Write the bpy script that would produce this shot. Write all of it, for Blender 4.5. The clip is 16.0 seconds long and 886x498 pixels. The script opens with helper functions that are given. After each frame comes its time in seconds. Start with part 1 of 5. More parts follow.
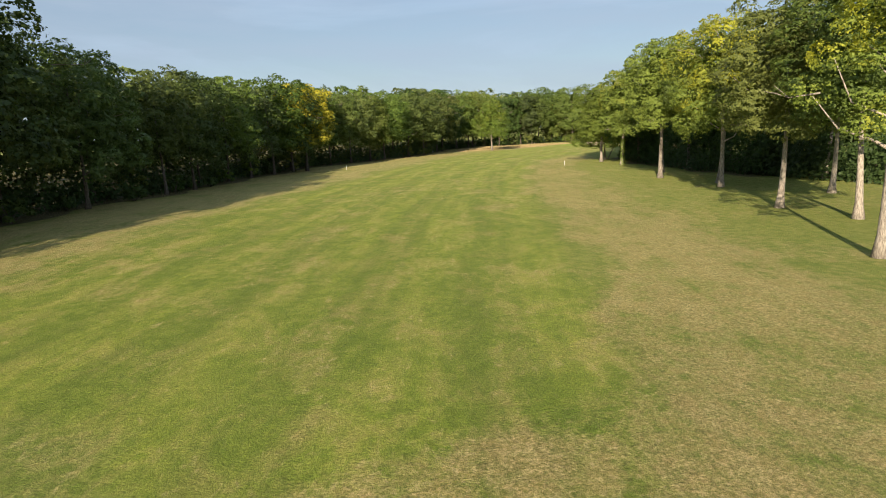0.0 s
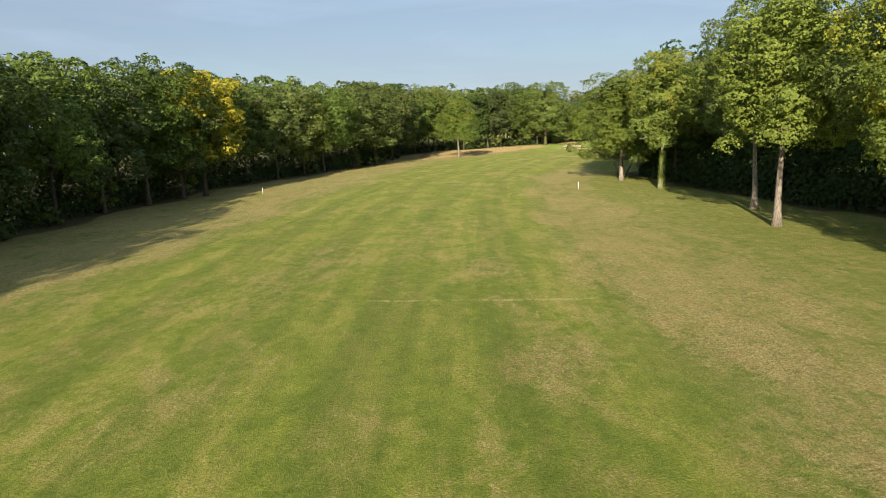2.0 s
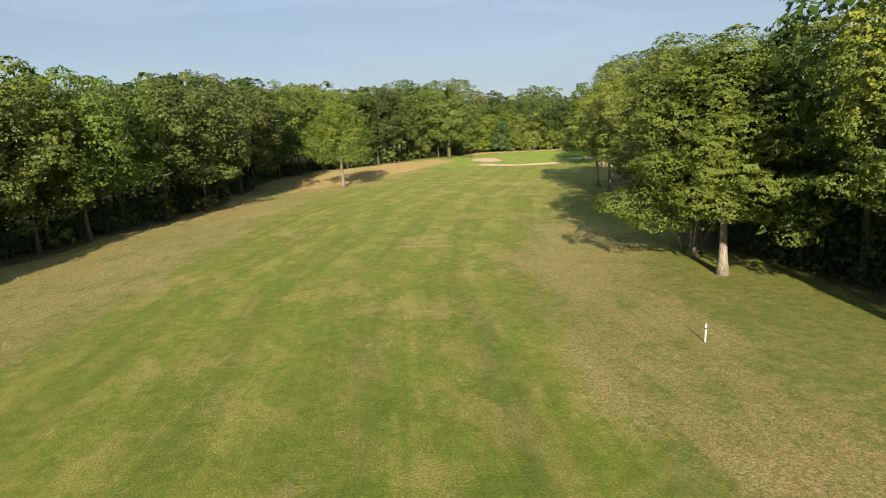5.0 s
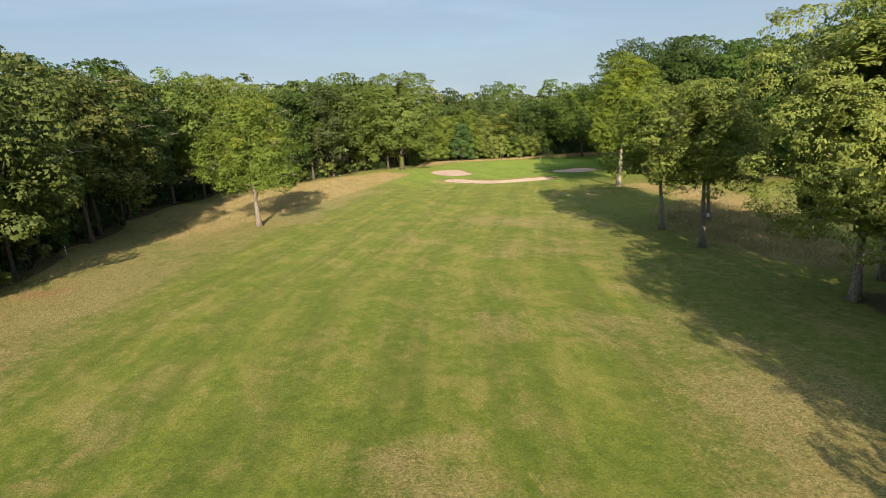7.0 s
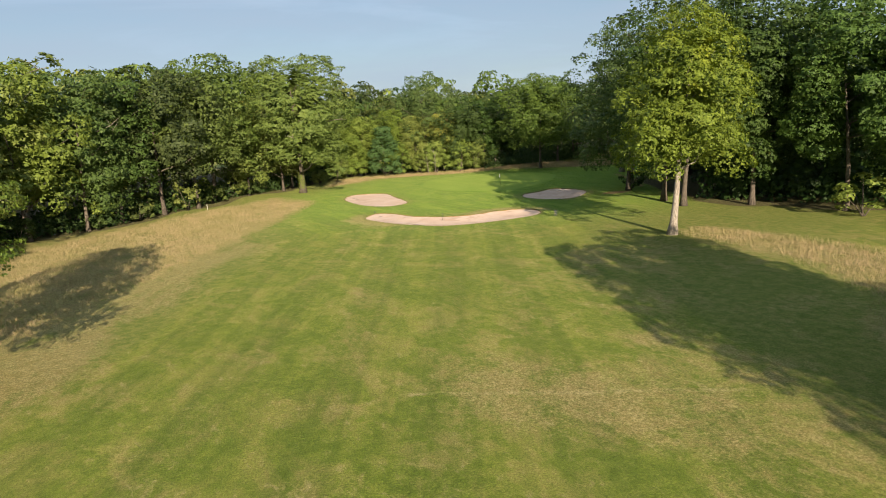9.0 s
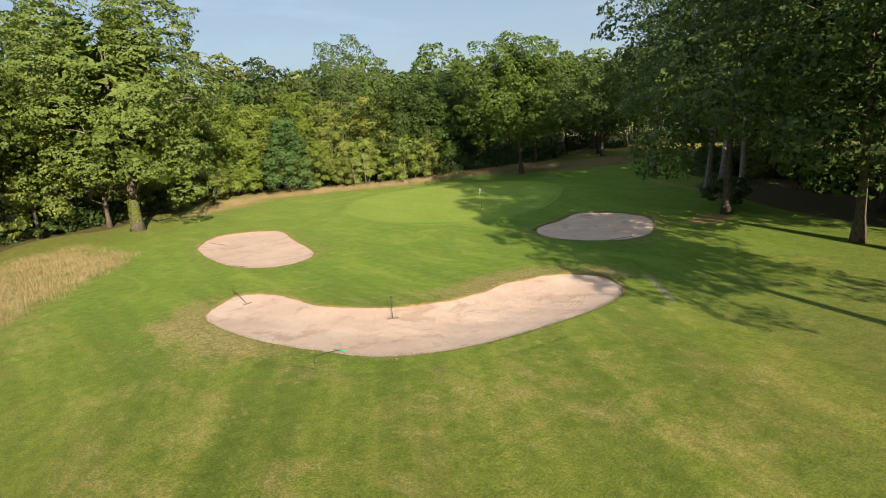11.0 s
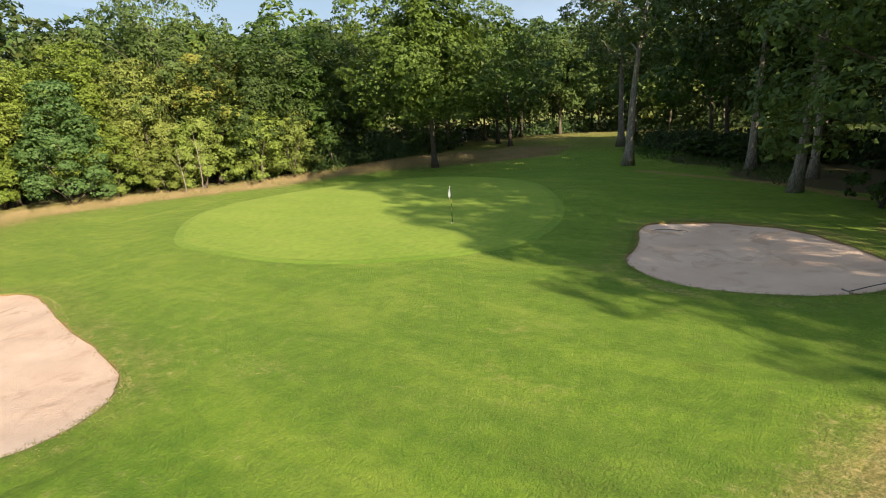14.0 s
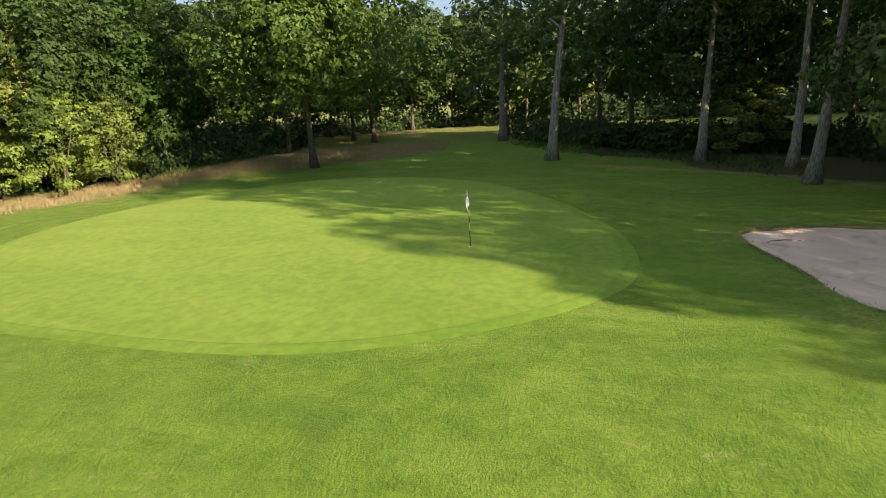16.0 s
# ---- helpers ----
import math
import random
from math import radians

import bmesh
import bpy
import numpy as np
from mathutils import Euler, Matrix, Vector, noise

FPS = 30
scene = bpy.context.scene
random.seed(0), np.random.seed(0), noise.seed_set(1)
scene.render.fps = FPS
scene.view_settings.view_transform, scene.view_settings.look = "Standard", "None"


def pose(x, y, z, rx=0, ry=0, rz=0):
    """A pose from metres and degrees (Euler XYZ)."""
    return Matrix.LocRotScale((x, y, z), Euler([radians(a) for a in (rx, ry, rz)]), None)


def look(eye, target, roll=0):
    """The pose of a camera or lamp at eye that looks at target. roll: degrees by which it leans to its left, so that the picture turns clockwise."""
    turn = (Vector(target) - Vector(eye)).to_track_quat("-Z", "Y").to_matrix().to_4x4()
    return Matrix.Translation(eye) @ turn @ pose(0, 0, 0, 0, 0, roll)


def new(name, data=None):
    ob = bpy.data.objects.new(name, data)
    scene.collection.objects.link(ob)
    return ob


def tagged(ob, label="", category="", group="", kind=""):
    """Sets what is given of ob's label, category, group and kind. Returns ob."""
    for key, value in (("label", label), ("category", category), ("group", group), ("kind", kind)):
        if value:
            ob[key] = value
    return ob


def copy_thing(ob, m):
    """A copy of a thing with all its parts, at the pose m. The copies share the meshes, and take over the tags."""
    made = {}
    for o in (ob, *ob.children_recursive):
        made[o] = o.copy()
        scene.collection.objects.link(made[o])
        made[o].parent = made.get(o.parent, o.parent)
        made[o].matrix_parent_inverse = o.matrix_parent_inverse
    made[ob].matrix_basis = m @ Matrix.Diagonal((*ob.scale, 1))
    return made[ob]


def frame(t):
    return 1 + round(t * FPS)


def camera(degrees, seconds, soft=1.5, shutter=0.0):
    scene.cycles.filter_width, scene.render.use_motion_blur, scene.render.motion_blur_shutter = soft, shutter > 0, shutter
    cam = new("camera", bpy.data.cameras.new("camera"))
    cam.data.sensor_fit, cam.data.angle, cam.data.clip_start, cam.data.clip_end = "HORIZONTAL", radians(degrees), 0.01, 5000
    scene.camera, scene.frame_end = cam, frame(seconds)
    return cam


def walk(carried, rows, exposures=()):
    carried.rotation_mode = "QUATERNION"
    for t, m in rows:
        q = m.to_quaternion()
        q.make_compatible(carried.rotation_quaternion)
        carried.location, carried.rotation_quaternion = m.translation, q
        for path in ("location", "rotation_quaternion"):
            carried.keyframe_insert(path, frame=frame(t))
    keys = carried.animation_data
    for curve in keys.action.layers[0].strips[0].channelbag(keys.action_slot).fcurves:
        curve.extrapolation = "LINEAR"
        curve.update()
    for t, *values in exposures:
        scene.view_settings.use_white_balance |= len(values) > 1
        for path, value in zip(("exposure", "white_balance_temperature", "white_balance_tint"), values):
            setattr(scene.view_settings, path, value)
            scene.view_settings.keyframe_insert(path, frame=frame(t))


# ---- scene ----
cam = camera(72.0, 16.0, soft=1.0)
PATH = [
    (0, (0.012, 0.0, 7.628), (0.024, 1.963, 7.242), -1.9),
    (0.5, (0.162, 9.153, 7.917), (0.208, 11.114, 7.527), -2.0),
    (1, (0.267, 18.76, 8.277), (0.347, 20.72, 7.885), -2.0),
    (1.5, (0.163, 28.736, 8.605), (0.279, 30.693, 8.209), -2.0),
    (2, (-0.117, 39.314, 8.931), (0.04, 41.268, 8.534), -1.9),
    (2.5, (-0.181, 50.124, 9.199), (0.027, 52.073, 8.802), -2.0),
    (3, (0.279, 61.058, 9.542), (0.572, 62.996, 9.144), -1.9),
    (3.5, (1.303, 71.208, 9.871), (1.677, 73.132, 9.473), -2.1),
    (6, (8.732, 114.762, 11.343), (9.346, 116.622, 10.939), -2.7),
    (6.5, (10.677, 125.251, 11.481), (11.339, 127.095, 11.076), -2.6),
    (7, (13.194, 135.944, 11.755), (13.909, 137.766, 11.348), -2.8),
    (7.5, (16.404, 146.795, 11.93), (17.192, 148.587, 11.52), -2.9),
    (8, (20.375, 158.36, 12.077), (21.23, 160.12, 11.665), -3.0),
    (8.5, (24.699, 169.573, 12.128), (25.621, 171.298, 11.713), -3.1),
    (9, (29.568, 180.714, 12.267), (30.54, 182.411, 11.848), -3.2),
    (11.5, (57.139, 228.998, 8.444), (58.343, 230.536, 8.014), -4.4),
    (12, (59.537, 233.158, 7.488), (60.793, 234.652, 7.053), -4.1),
    (12.5, (61.107, 237.229, 7.197), (62.424, 238.667, 6.754), -4.0),
    (13, (62.689, 241.695, 7.027), (64.076, 243.064, 6.578), -4.0),
    (13.5, (64.329, 246.123, 6.797), (65.79, 247.412, 6.344), -4.0),
    (14, (66.232, 250.508, 6.385), (67.778, 251.691, 5.928), -4.0),
    (14.5, (68.082, 254.474, 5.966), (69.717, 255.529, 5.502), -3.7),
    (15, (69.82, 258.034, 5.659), (71.526, 258.964, 5.188), -3.6),
    (15.5, (71.36, 261.501, 5.493), (73.135, 262.288, 5.012), -3.5),
    (16, (72.656, 264.8, 5.404), (74.493, 265.42, 4.911), -3.3),
]
walk(cam, [(t, look(eye, target, roll)) for t, eye, target, roll in PATH],
     exposures=((0, 1.12), (9, 1.10), (11.5, 1.16), (12.9, 1.14), (13.7, 1.39), (16, 1.45)))

# ---- world, sun, exposure ----
SUN_EL, SHADOW_AZ = 20.5, 17.0          # degrees; shadows fall towards +y, turned to +x
s_el, s_az = radians(SUN_EL), radians(SHADOW_AZ)
to_sun = Vector((-math.sin(s_az) * math.cos(s_el), -math.cos(s_az) * math.cos(s_el), math.sin(s_el)))
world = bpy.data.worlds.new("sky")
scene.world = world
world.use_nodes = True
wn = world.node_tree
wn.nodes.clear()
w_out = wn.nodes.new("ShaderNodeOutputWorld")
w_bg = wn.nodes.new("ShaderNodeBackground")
w_sky = wn.nodes.new("ShaderNodeTexSky")
w_sky.sky_type = "NISHITA"
w_sky.sun_disc = False
w_sky.sun_elevation = s_el
w_sky.sun_rotation = math.pi + s_az
w_sky.air_density, w_sky.dust_density, w_sky.ozone_density = 1.0, 0.8, 2.2
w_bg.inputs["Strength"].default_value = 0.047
# thin high cloud
w_co = wn.nodes.new("ShaderNodeTexCoord")
w_map = wn.nodes.new("ShaderNodeMapping")
w_map.inputs["Scale"].default_value = (1.6, 2.4, 9.0)
w_map.inputs["Rotation"].default_value = (0.1, 0.12, 0.4)
w_no = wn.nodes.new("ShaderNodeTexNoise")
w_no.inputs["Scale"].default_value = 1.7
w_no.inputs["Detail"].default_value = 7.0
w_no.inputs["Roughness"].default_value = 0.62
w_ra = wn.nodes.new("ShaderNodeMapRange")
w_ra.inputs[1].default_value, w_ra.inputs[2].default_value = 0.38, 0.74
w_ra.inputs[3].default_value, w_ra.inputs[4].default_value = 0.48, 0.84
w_mix = wn.nodes.new("ShaderNodeMix")
w_mix.data_type = "RGBA"
w_mix.inputs[7].default_value = (4.5, 5.5, 6.9, 1)
wn.links.new(w_co.outputs["Generated"], w_map.inputs["Vector"])
wn.links.new(w_map.outputs[0], w_no.inputs["Vector"])
wn.links.new(w_no.outputs["Fac"], w_ra.inputs[0])
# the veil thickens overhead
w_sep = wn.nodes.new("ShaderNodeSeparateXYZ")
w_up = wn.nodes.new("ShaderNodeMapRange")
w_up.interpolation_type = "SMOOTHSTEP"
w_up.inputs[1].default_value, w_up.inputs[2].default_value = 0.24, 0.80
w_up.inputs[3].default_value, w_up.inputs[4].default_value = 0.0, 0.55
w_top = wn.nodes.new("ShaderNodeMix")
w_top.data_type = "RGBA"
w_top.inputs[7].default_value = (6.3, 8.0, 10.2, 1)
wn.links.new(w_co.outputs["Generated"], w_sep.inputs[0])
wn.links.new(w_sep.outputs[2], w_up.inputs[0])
wn.links.new(w_ra.outputs[0], w_mix.inputs[0])
w_map2 = wn.nodes.new("ShaderNodeMapping")
w_map2.inputs["Scale"].default_value = (1.2, 2.6, 7.0)
w_map2.inputs["Rotation"].default_value = (0.0, 0.10, -0.5)
w_wisp = wn.nodes.new("ShaderNodeTexNoise")
w_wisp.inputs["Scale"].default_value = 1.3
w_wisp.inputs["Detail"].default_value = 8.0
w_wisp.inputs["Roughness"].default_value = 0.58
w_wisp.inputs["Distortion"].default_value = 0.6
w_thin = wn.nodes.new("ShaderNodeMapRange")
w_thin.inputs[1].default_value, w_thin.inputs[2].default_value = 0.50, 0.72
w_thin.inputs[3].default_value, w_thin.inputs[4].default_value = 0.0, 0.30
w_sum = wn.nodes.new("ShaderNodeMath")
w_sum.use_clamp = True
wn.links.new(w_co.outputs["Generated"], w_map2.inputs["Vector"])
wn.links.new(w_map2.outputs[0], w_wisp.inputs["Vector"])
wn.links.new(w_wisp.outputs["Fac"], w_thin.inputs[0])
wn.links.new(w_thin.outputs[0], w_sum.inputs[0])
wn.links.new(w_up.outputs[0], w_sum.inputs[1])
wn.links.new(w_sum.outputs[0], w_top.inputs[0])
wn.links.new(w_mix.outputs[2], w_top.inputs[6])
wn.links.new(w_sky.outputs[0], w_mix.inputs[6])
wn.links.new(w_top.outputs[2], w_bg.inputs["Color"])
wn.links.new(w_bg.outputs[0], w_out.inputs[0])

sun_data = bpy.data.lights.new("sun", "SUN")
sun_data.energy, sun_data.angle, sun_data.color = 4.9, radians(0.55), (1.0, 0.845, 0.65)
sun_ob = new("sun", sun_data)
sun_ob.matrix_world = look(to_sun * 300, (0, 0, 0))


# ---- materials ----
class Nodes:
    """A small wrapper to write node materials in few lines."""

    def __init__(self, name):
        self.mat = bpy.data.materials.new(name)
        self.mat.use_nodes = True
        self.tree = self.mat.node_tree
        self.bsdf = self.tree.nodes["Principled BSDF"]
        self.co = None

    def put(self, socket, value):
        if isinstance(value, bpy.types.NodeSocket):
            self.tree.links.new(value, socket)
        elif isinstance(value, (tuple, list)) and len(value) == 3 and socket.type == "RGBA":
            socket.default_value = (*value, 1)
        else:
            socket.default_value = value

    def coords(self):
        if self.co is None:
            self.co = self.tree.nodes.new("ShaderNodeTexCoord").outputs["Object"]
        return self.co

    def noise(self, scale, detail=3.0, rough=0.55, stretch=None, warp=0.0):
        n = self.tree.nodes.new("ShaderNodeTexNoise")
        v = self.coords()
        if stretch:
            m = self.tree.nodes.new("ShaderNodeMapping")
            m.inputs["Scale"].default_value = stretch[:3]
            if len(stretch) > 3:
                m.inputs["Rotation"].default_value = (0, 0, radians(stretch[3]))
            self.put(m.inputs["Vector"], v)
            v = m.outputs[0]
        self.put(n.inputs["Vector"], v)
        self.put(n.inputs["Scale"], scale)
        self.put(n.inputs["Detail"], detail)
        self.put(n.inputs["Roughness"], rough)
        self.put(n.inputs["Distortion"], warp)
        return n.outputs["Fac"]

    def ramp(self, v, lo, hi, a=0.0, b=1.0):
        n = self.tree.nodes.new("ShaderNodeMapRange")
        n.interpolation_type = "SMOOTHSTEP"
        for i, x in enumerate((v, lo, hi, a, b)):
            self.put(n.inputs[i], x)
        return n.outputs[0]

    def math(self, op, a, b=0.0):
        n = self.tree.nodes.new("ShaderNodeMath")
        n.operation = op
        self.put(n.inputs[0], a)
        self.put(n.inputs[1], b)
        return n.outputs[0]

    def mix(self, f, a, b, blend="MIX"):
        n = self.tree.nodes.new("ShaderNodeMix")
        n.data_type, n.blend_type = "RGBA", blend
        self.put(n.inputs[0], f)
        self.put(n.inputs[6], a)
        self.put(n.inputs[7], b)
        return n.outputs[2]

    def hsv(self, color, hue=0.5, sat=1.0, val=1.0):
        n = self.tree.nodes.new("ShaderNodeHueSaturation")
        for key, x in (("Hue", hue), ("Saturation", sat), ("Value", val), ("Color", color)):
            self.put(n.inputs[key], x)
        return n.outputs[0]

    def attr(self, name):
        n = self.tree.nodes.new("ShaderNodeAttribute")
        n.attribute_name = name
        return n.outputs["Fac"]

    def island(self):
        return self.tree.nodes.new("ShaderNodeNewGeometry").outputs["Random Per Island"]

    def chance(self):
        return self.tree.nodes.new("ShaderNodeObjectInfo").outputs["Random"]

    def bump(self, height, strength, distance):
        n = self.tree.nodes.new("ShaderNodeBump")
        self.put(n.inputs["Height"], height)
        self.put(n.inputs["Strength"], strength)
        self.put(n.inputs["Distance"], distance)
        self.tree.links.new(n.outputs[0], self.bsdf.inputs["Normal"])

    def done(self, color, rough=0.9, spec=0.2, metal=0.0):
        self.put(self.bsdf.inputs["Base Color"], color)
        self.put(self.bsdf.inputs["Roughness"], rough)
        self.put(self.bsdf.inputs["Specular IOR Level"], spec)
        self.put(self.bsdf.inputs["Metallic"], metal)
        return self.mat


SCARS = ((-2.0, 71.6, 11.0, 69.9, 0.26), (15.5, 152.5, 29.0, 147.4, 0.26), (40.5, 204.9, 53.5, 195.8, 0.26), (86.0, 297.0, 98.6, 298.9, 0.16), (83.6, 243.9, 79.9, 239.5, 0.30))          # old trench lines on the plan


def turf_material(name):
    """Mown turf with straw-dry patches, mowing stripes, long rough and litter under the trees, by the sheet's own zones."""
    m = Nodes(name)
    fair, dry, wood, lush, across, soil = (m.attr(k) for k in ("fairway", "dry", "wood", "lush", "across", "soil"))
    big = m.noise(0.085, 4, 0.6, warp=0.6)
    mid = m.noise(0.42, 6, 0.66, stretch=(1, 0.6, 1, -12), warp=0.5)
    small = m.noise(1.7, 5, 0.66)
    fine = m.noise(11.0, 4, 0.7)
    grain = m.noise(30.0, 3, 0.75)
    patch = m.math("SUBTRACT", m.math("ADD", m.math("MULTIPLY", big, 0.60), m.math("MULTIPLY", mid, 0.78)), 0.220)
    grass = m.mix(m.ramp(small, 0.3, 0.7), (0.096, 0.134, 0.014), (0.156, 0.186, 0.026))
    grass = m.mix(m.ramp(mid, 0.42, 0.66), grass, (0.190, 0.192, 0.038))
    rough_grass = m.mix(m.ramp(small, 0.3, 0.7), (0.100, 0.132, 0.020), (0.180, 0.185, 0.044))
    grass = m.mix(fair, rough_grass, grass)
    green = m.mix(m.ramp(small, 0.3, 0.7), (0.074, 0.150, 0.010), (0.122, 0.202, 0.016))
    sweep = m.noise(0.33, 5, 0.62, stretch=(1, 0.5, 1, 35), warp=0.8)
    green = m.mix(m.ramp(sweep, 0.48, 0.68, 0.0, 0.62), green, (0.174, 0.240, 0.029))
    green = m.mix(m.ramp(sweep, 0.46, 0.30, 0.0, 0.6), green, (0.056, 0.130, 0.010))
    grass = m.mix(lush, grass, green)
    # mowing stripes, and finer streaks along the mower's way
    sep0 = m.tree.nodes.new("ShaderNodeSeparateXYZ")
    m.put(sep0.inputs[0], m.coords())
    lane = m.tree.nodes.new("ShaderNodeCombineXYZ")
    m.put(lane.inputs[0], across)
    m.put(lane.inputs[1], m.math("MULTIPLY", sep0.outputs[1], 0.07))
    streak = m.tree.nodes.new("ShaderNodeTexNoise")
    for key, value in (("Vector", lane.outputs[0]), ("Scale", 0.75), ("Detail", 5.0), ("Roughness", 0.62)):
        m.put(streak.inputs[key], value)
    streak = streak.outputs["Fac"]
    wave = m.math("SINE", m.math("ADD", m.math("MULTIPLY", across, 0.98), m.math("MULTIPLY", big, 1.2)))
    stripe = m.math("MULTIPLY", m.math("MULTIPLY", m.ramp(wave, -0.5, 0.5, -1.0, 1.0), fair), m.ramp(mid, 0.3, 0.65, 0.04, 0.10))
    stripe = m.math("ADD", stripe, m.math("MULTIPLY", fair, m.ramp(streak, 0.34, 0.66, -0.11, 0.11)))
    grass = m.hsv(grass, hue=m.math("SUBTRACT", 0.5, m.math("MULTIPLY", stripe, 0.045)), val=m.math("ADD", 1.0, stripe))
    straw = m.mix(m.ramp(fine, 0.3, 0.7), (0.270, 0.200, 0.082), (0.410, 0.315, 0.145))
    straw = m.mix(m.ramp(small, 0.35, 0.75), straw, (0.240, 0.165, 0.066))
    want = m.math("ADD", m.math("ADD", patch, m.math("MULTIPLY", m.math("SUBTRACT", small, 0.5), 0.60)),
                  m.math("ADD", m.math("ADD", m.math("MULTIPLY", dry, 0.270), m.math("MULTIPLY", m.math("SUBTRACT", streak, 0.5), 0.36)), m.math("MULTIPLY", lush, -0.11)))
    amount = m.math("MULTIPLY", m.ramp(want, 0.46, 0.82), m.ramp(fine, 0.25, 0.7, 0.30, 0.92))
    color = m.mix(amount, grass, straw)
    tuft = m.noise(4.5, 5, 0.72)
    wisp = m.noise(2.6, 6, 0.75, stretch=(1, 0.45, 1, -14), warp=0.7)
    color = m.mix(m.math("MULTIPLY", m.ramp(wisp, 0.54, 0.68), m.ramp(want, 0.36, 0.58, 0.10, 0.55)), color, (0.360, 0.290, 0.125))
    color = m.mix(m.math("MULTIPLY", m.ramp(wisp, 0.46, 0.34), 0.45), color, (0.066, 0.098, 0.014))
    # an old trench line across the fairway, grown in paler
    for ax, ay, bx, by, wide in SCARS:
        sep = m.tree.nodes.new("ShaderNodeSeparateXYZ")
        m.put(sep.inputs[0], m.coords())
        long = math.hypot(bx - ax, by - ay)
        ux, uy = (bx - ax) / long, (by - ay) / long
        px, py = m.math("SUBTRACT", sep.outputs[0], ax), m.math("SUBTRACT", sep.outputs[1], ay)
        run = m.math("ADD", m.math("MULTIPLY", px, ux), m.math("MULTIPLY", py, uy))
        off = m.math("ABSOLUTE", m.math("ADD", m.math("SUBTRACT", m.math("MULTIPLY", py, ux), m.math("MULTIPLY", px, uy)), m.math("MULTIPLY", m.math("SUBTRACT", mid, 0.5), 0.8)))
        mark = m.math("MULTIPLY", m.ramp(off, wide, wide * 0.25), m.math("MULTIPLY", m.ramp(run, -0.5, 1.5), m.ramp(run, long + 0.5, long - 1.5)))
        color = m.mix(m.math("MULTIPLY", mark, m.math("MULTIPLY", m.ramp(wisp, 0.38, 0.58, 0.05, 0.80), m.ramp(mid, 0.36, 0.56, 0.15, 0.95))), color, (0.380, 0.310, 0.140))
    color = m.mix(m.math("MULTIPLY", m.math("MULTIPLY", m.ramp(tuft, 0.51, 0.60), m.ramp(dry, 0.1, 0.6)), 0.42), color, (0.092, 0.076, 0.028))
    color = m.mix(m.math("MULTIPLY", m.math("MULTIPLY", m.ramp(tuft, 0.44, 0.36), m.ramp(dry, 0.1, 0.6)), 0.36), color, (0.440, 0.320, 0.160))
    color = m.mix(m.math("MULTIPLY", m.ramp(mid, 0.40, 0.30), 0.55), color, (0.070, 0.112, 0.012))
    litter = m.mix(m.ramp(fine, 0.3, 0.7), (0.040, 0.030, 0.018), (0.095, 0.070, 0.038))
    litter = m.mix(m.ramp(small, 0.52, 0.7), litter, (0.045, 0.062, 0.018))
    color = m.mix(m.ramp(m.math("ADD", wood, m.math("MULTIPLY", m.math("SUBTRACT", small, 0.5), 0.5)), 0.35, 0.65), color, litter)
    red = m.mix(m.ramp(fine, 0.3, 0.7), (0.230, 0.110, 0.055), (0.330, 0.190, 0.100))
    color = m.mix(m.ramp(m.math("ADD", soil, m.math("MULTIPLY", m.math("SUBTRACT", small, 0.5), 0.8)), 0.35, 0.8, 0.0, 0.85), color, red)
    speck = m.math("ADD", m.ramp(grain, 0.25, 0.75, -0.28, 0.26), m.ramp(fine, 0.3, 0.7, -0.27, 0.27))
    color = m.hsv(color, val=m.math("ADD", 1.0, m.math("MULTIPLY", speck, m.math("SUBTRACT", 1.0, m.math("MULTIPLY", lush, 0.45)))))
    height = m.math("ADD", m.math("ADD", fine, m.math("MULTIPLY", tuft, 0.9)), m.math("MULTIPLY", grain, 0.6))
    m.bump(height, 0.7, 0.14)
    m.put(m.bsdf.inputs["Sheen Weight"], m.math("ADD", 0.10, m.math("MULTIPLY", lush, 0.06)))
    m.put(m.bsdf.inputs["Sheen Roughness"], 0.45)
    m.put(m.bsdf.inputs["Sheen Tint"], (0.62, 0.66, 0.22))
    return m.done(color, 0.95, 0.12)


def green_material(name, lo, hi):
    m = Nodes(name)
    mid = m.noise(0.25, 4, 0.6, stretch=(1, 0.35, 1, -38))
    small = m.noise(3.0, 4, 0.6)
    grain = m.noise(40.0, 3, 0.7)
    c = m.mix(m.ramp(mid, 0.3, 0.7), lo, hi)
    pale = m.noise(0.7, 5, 0.65, warp=0.6)
    c = m.mix(m.ramp(pale, 0.50, 0.70, 0.0, 0.5), c, (0.200, 0.236, 0.040))
    c = m.mix(m.ramp(pale, 0.46, 0.32, 0.0, 0.4), c, lo)
    c = m.hsv(c, val=m.math("ADD", m.ramp(small, 0.3, 0.7, 0.86, 1.10), m.ramp(grain, 0.3, 0.7, -0.06, 0.06)))
    m.bump(grain, 0.25, 0.02)
    m.put(m.bsdf.inputs["Sheen Weight"], 0.10)
    m.put(m.bsdf.inputs["Sheen Roughness"], 0.45)
    m.put(m.bsdf.inputs["Sheen Tint"], (0.62, 0.66, 0.22))
    return m.done(c, 0.9, 0.15)


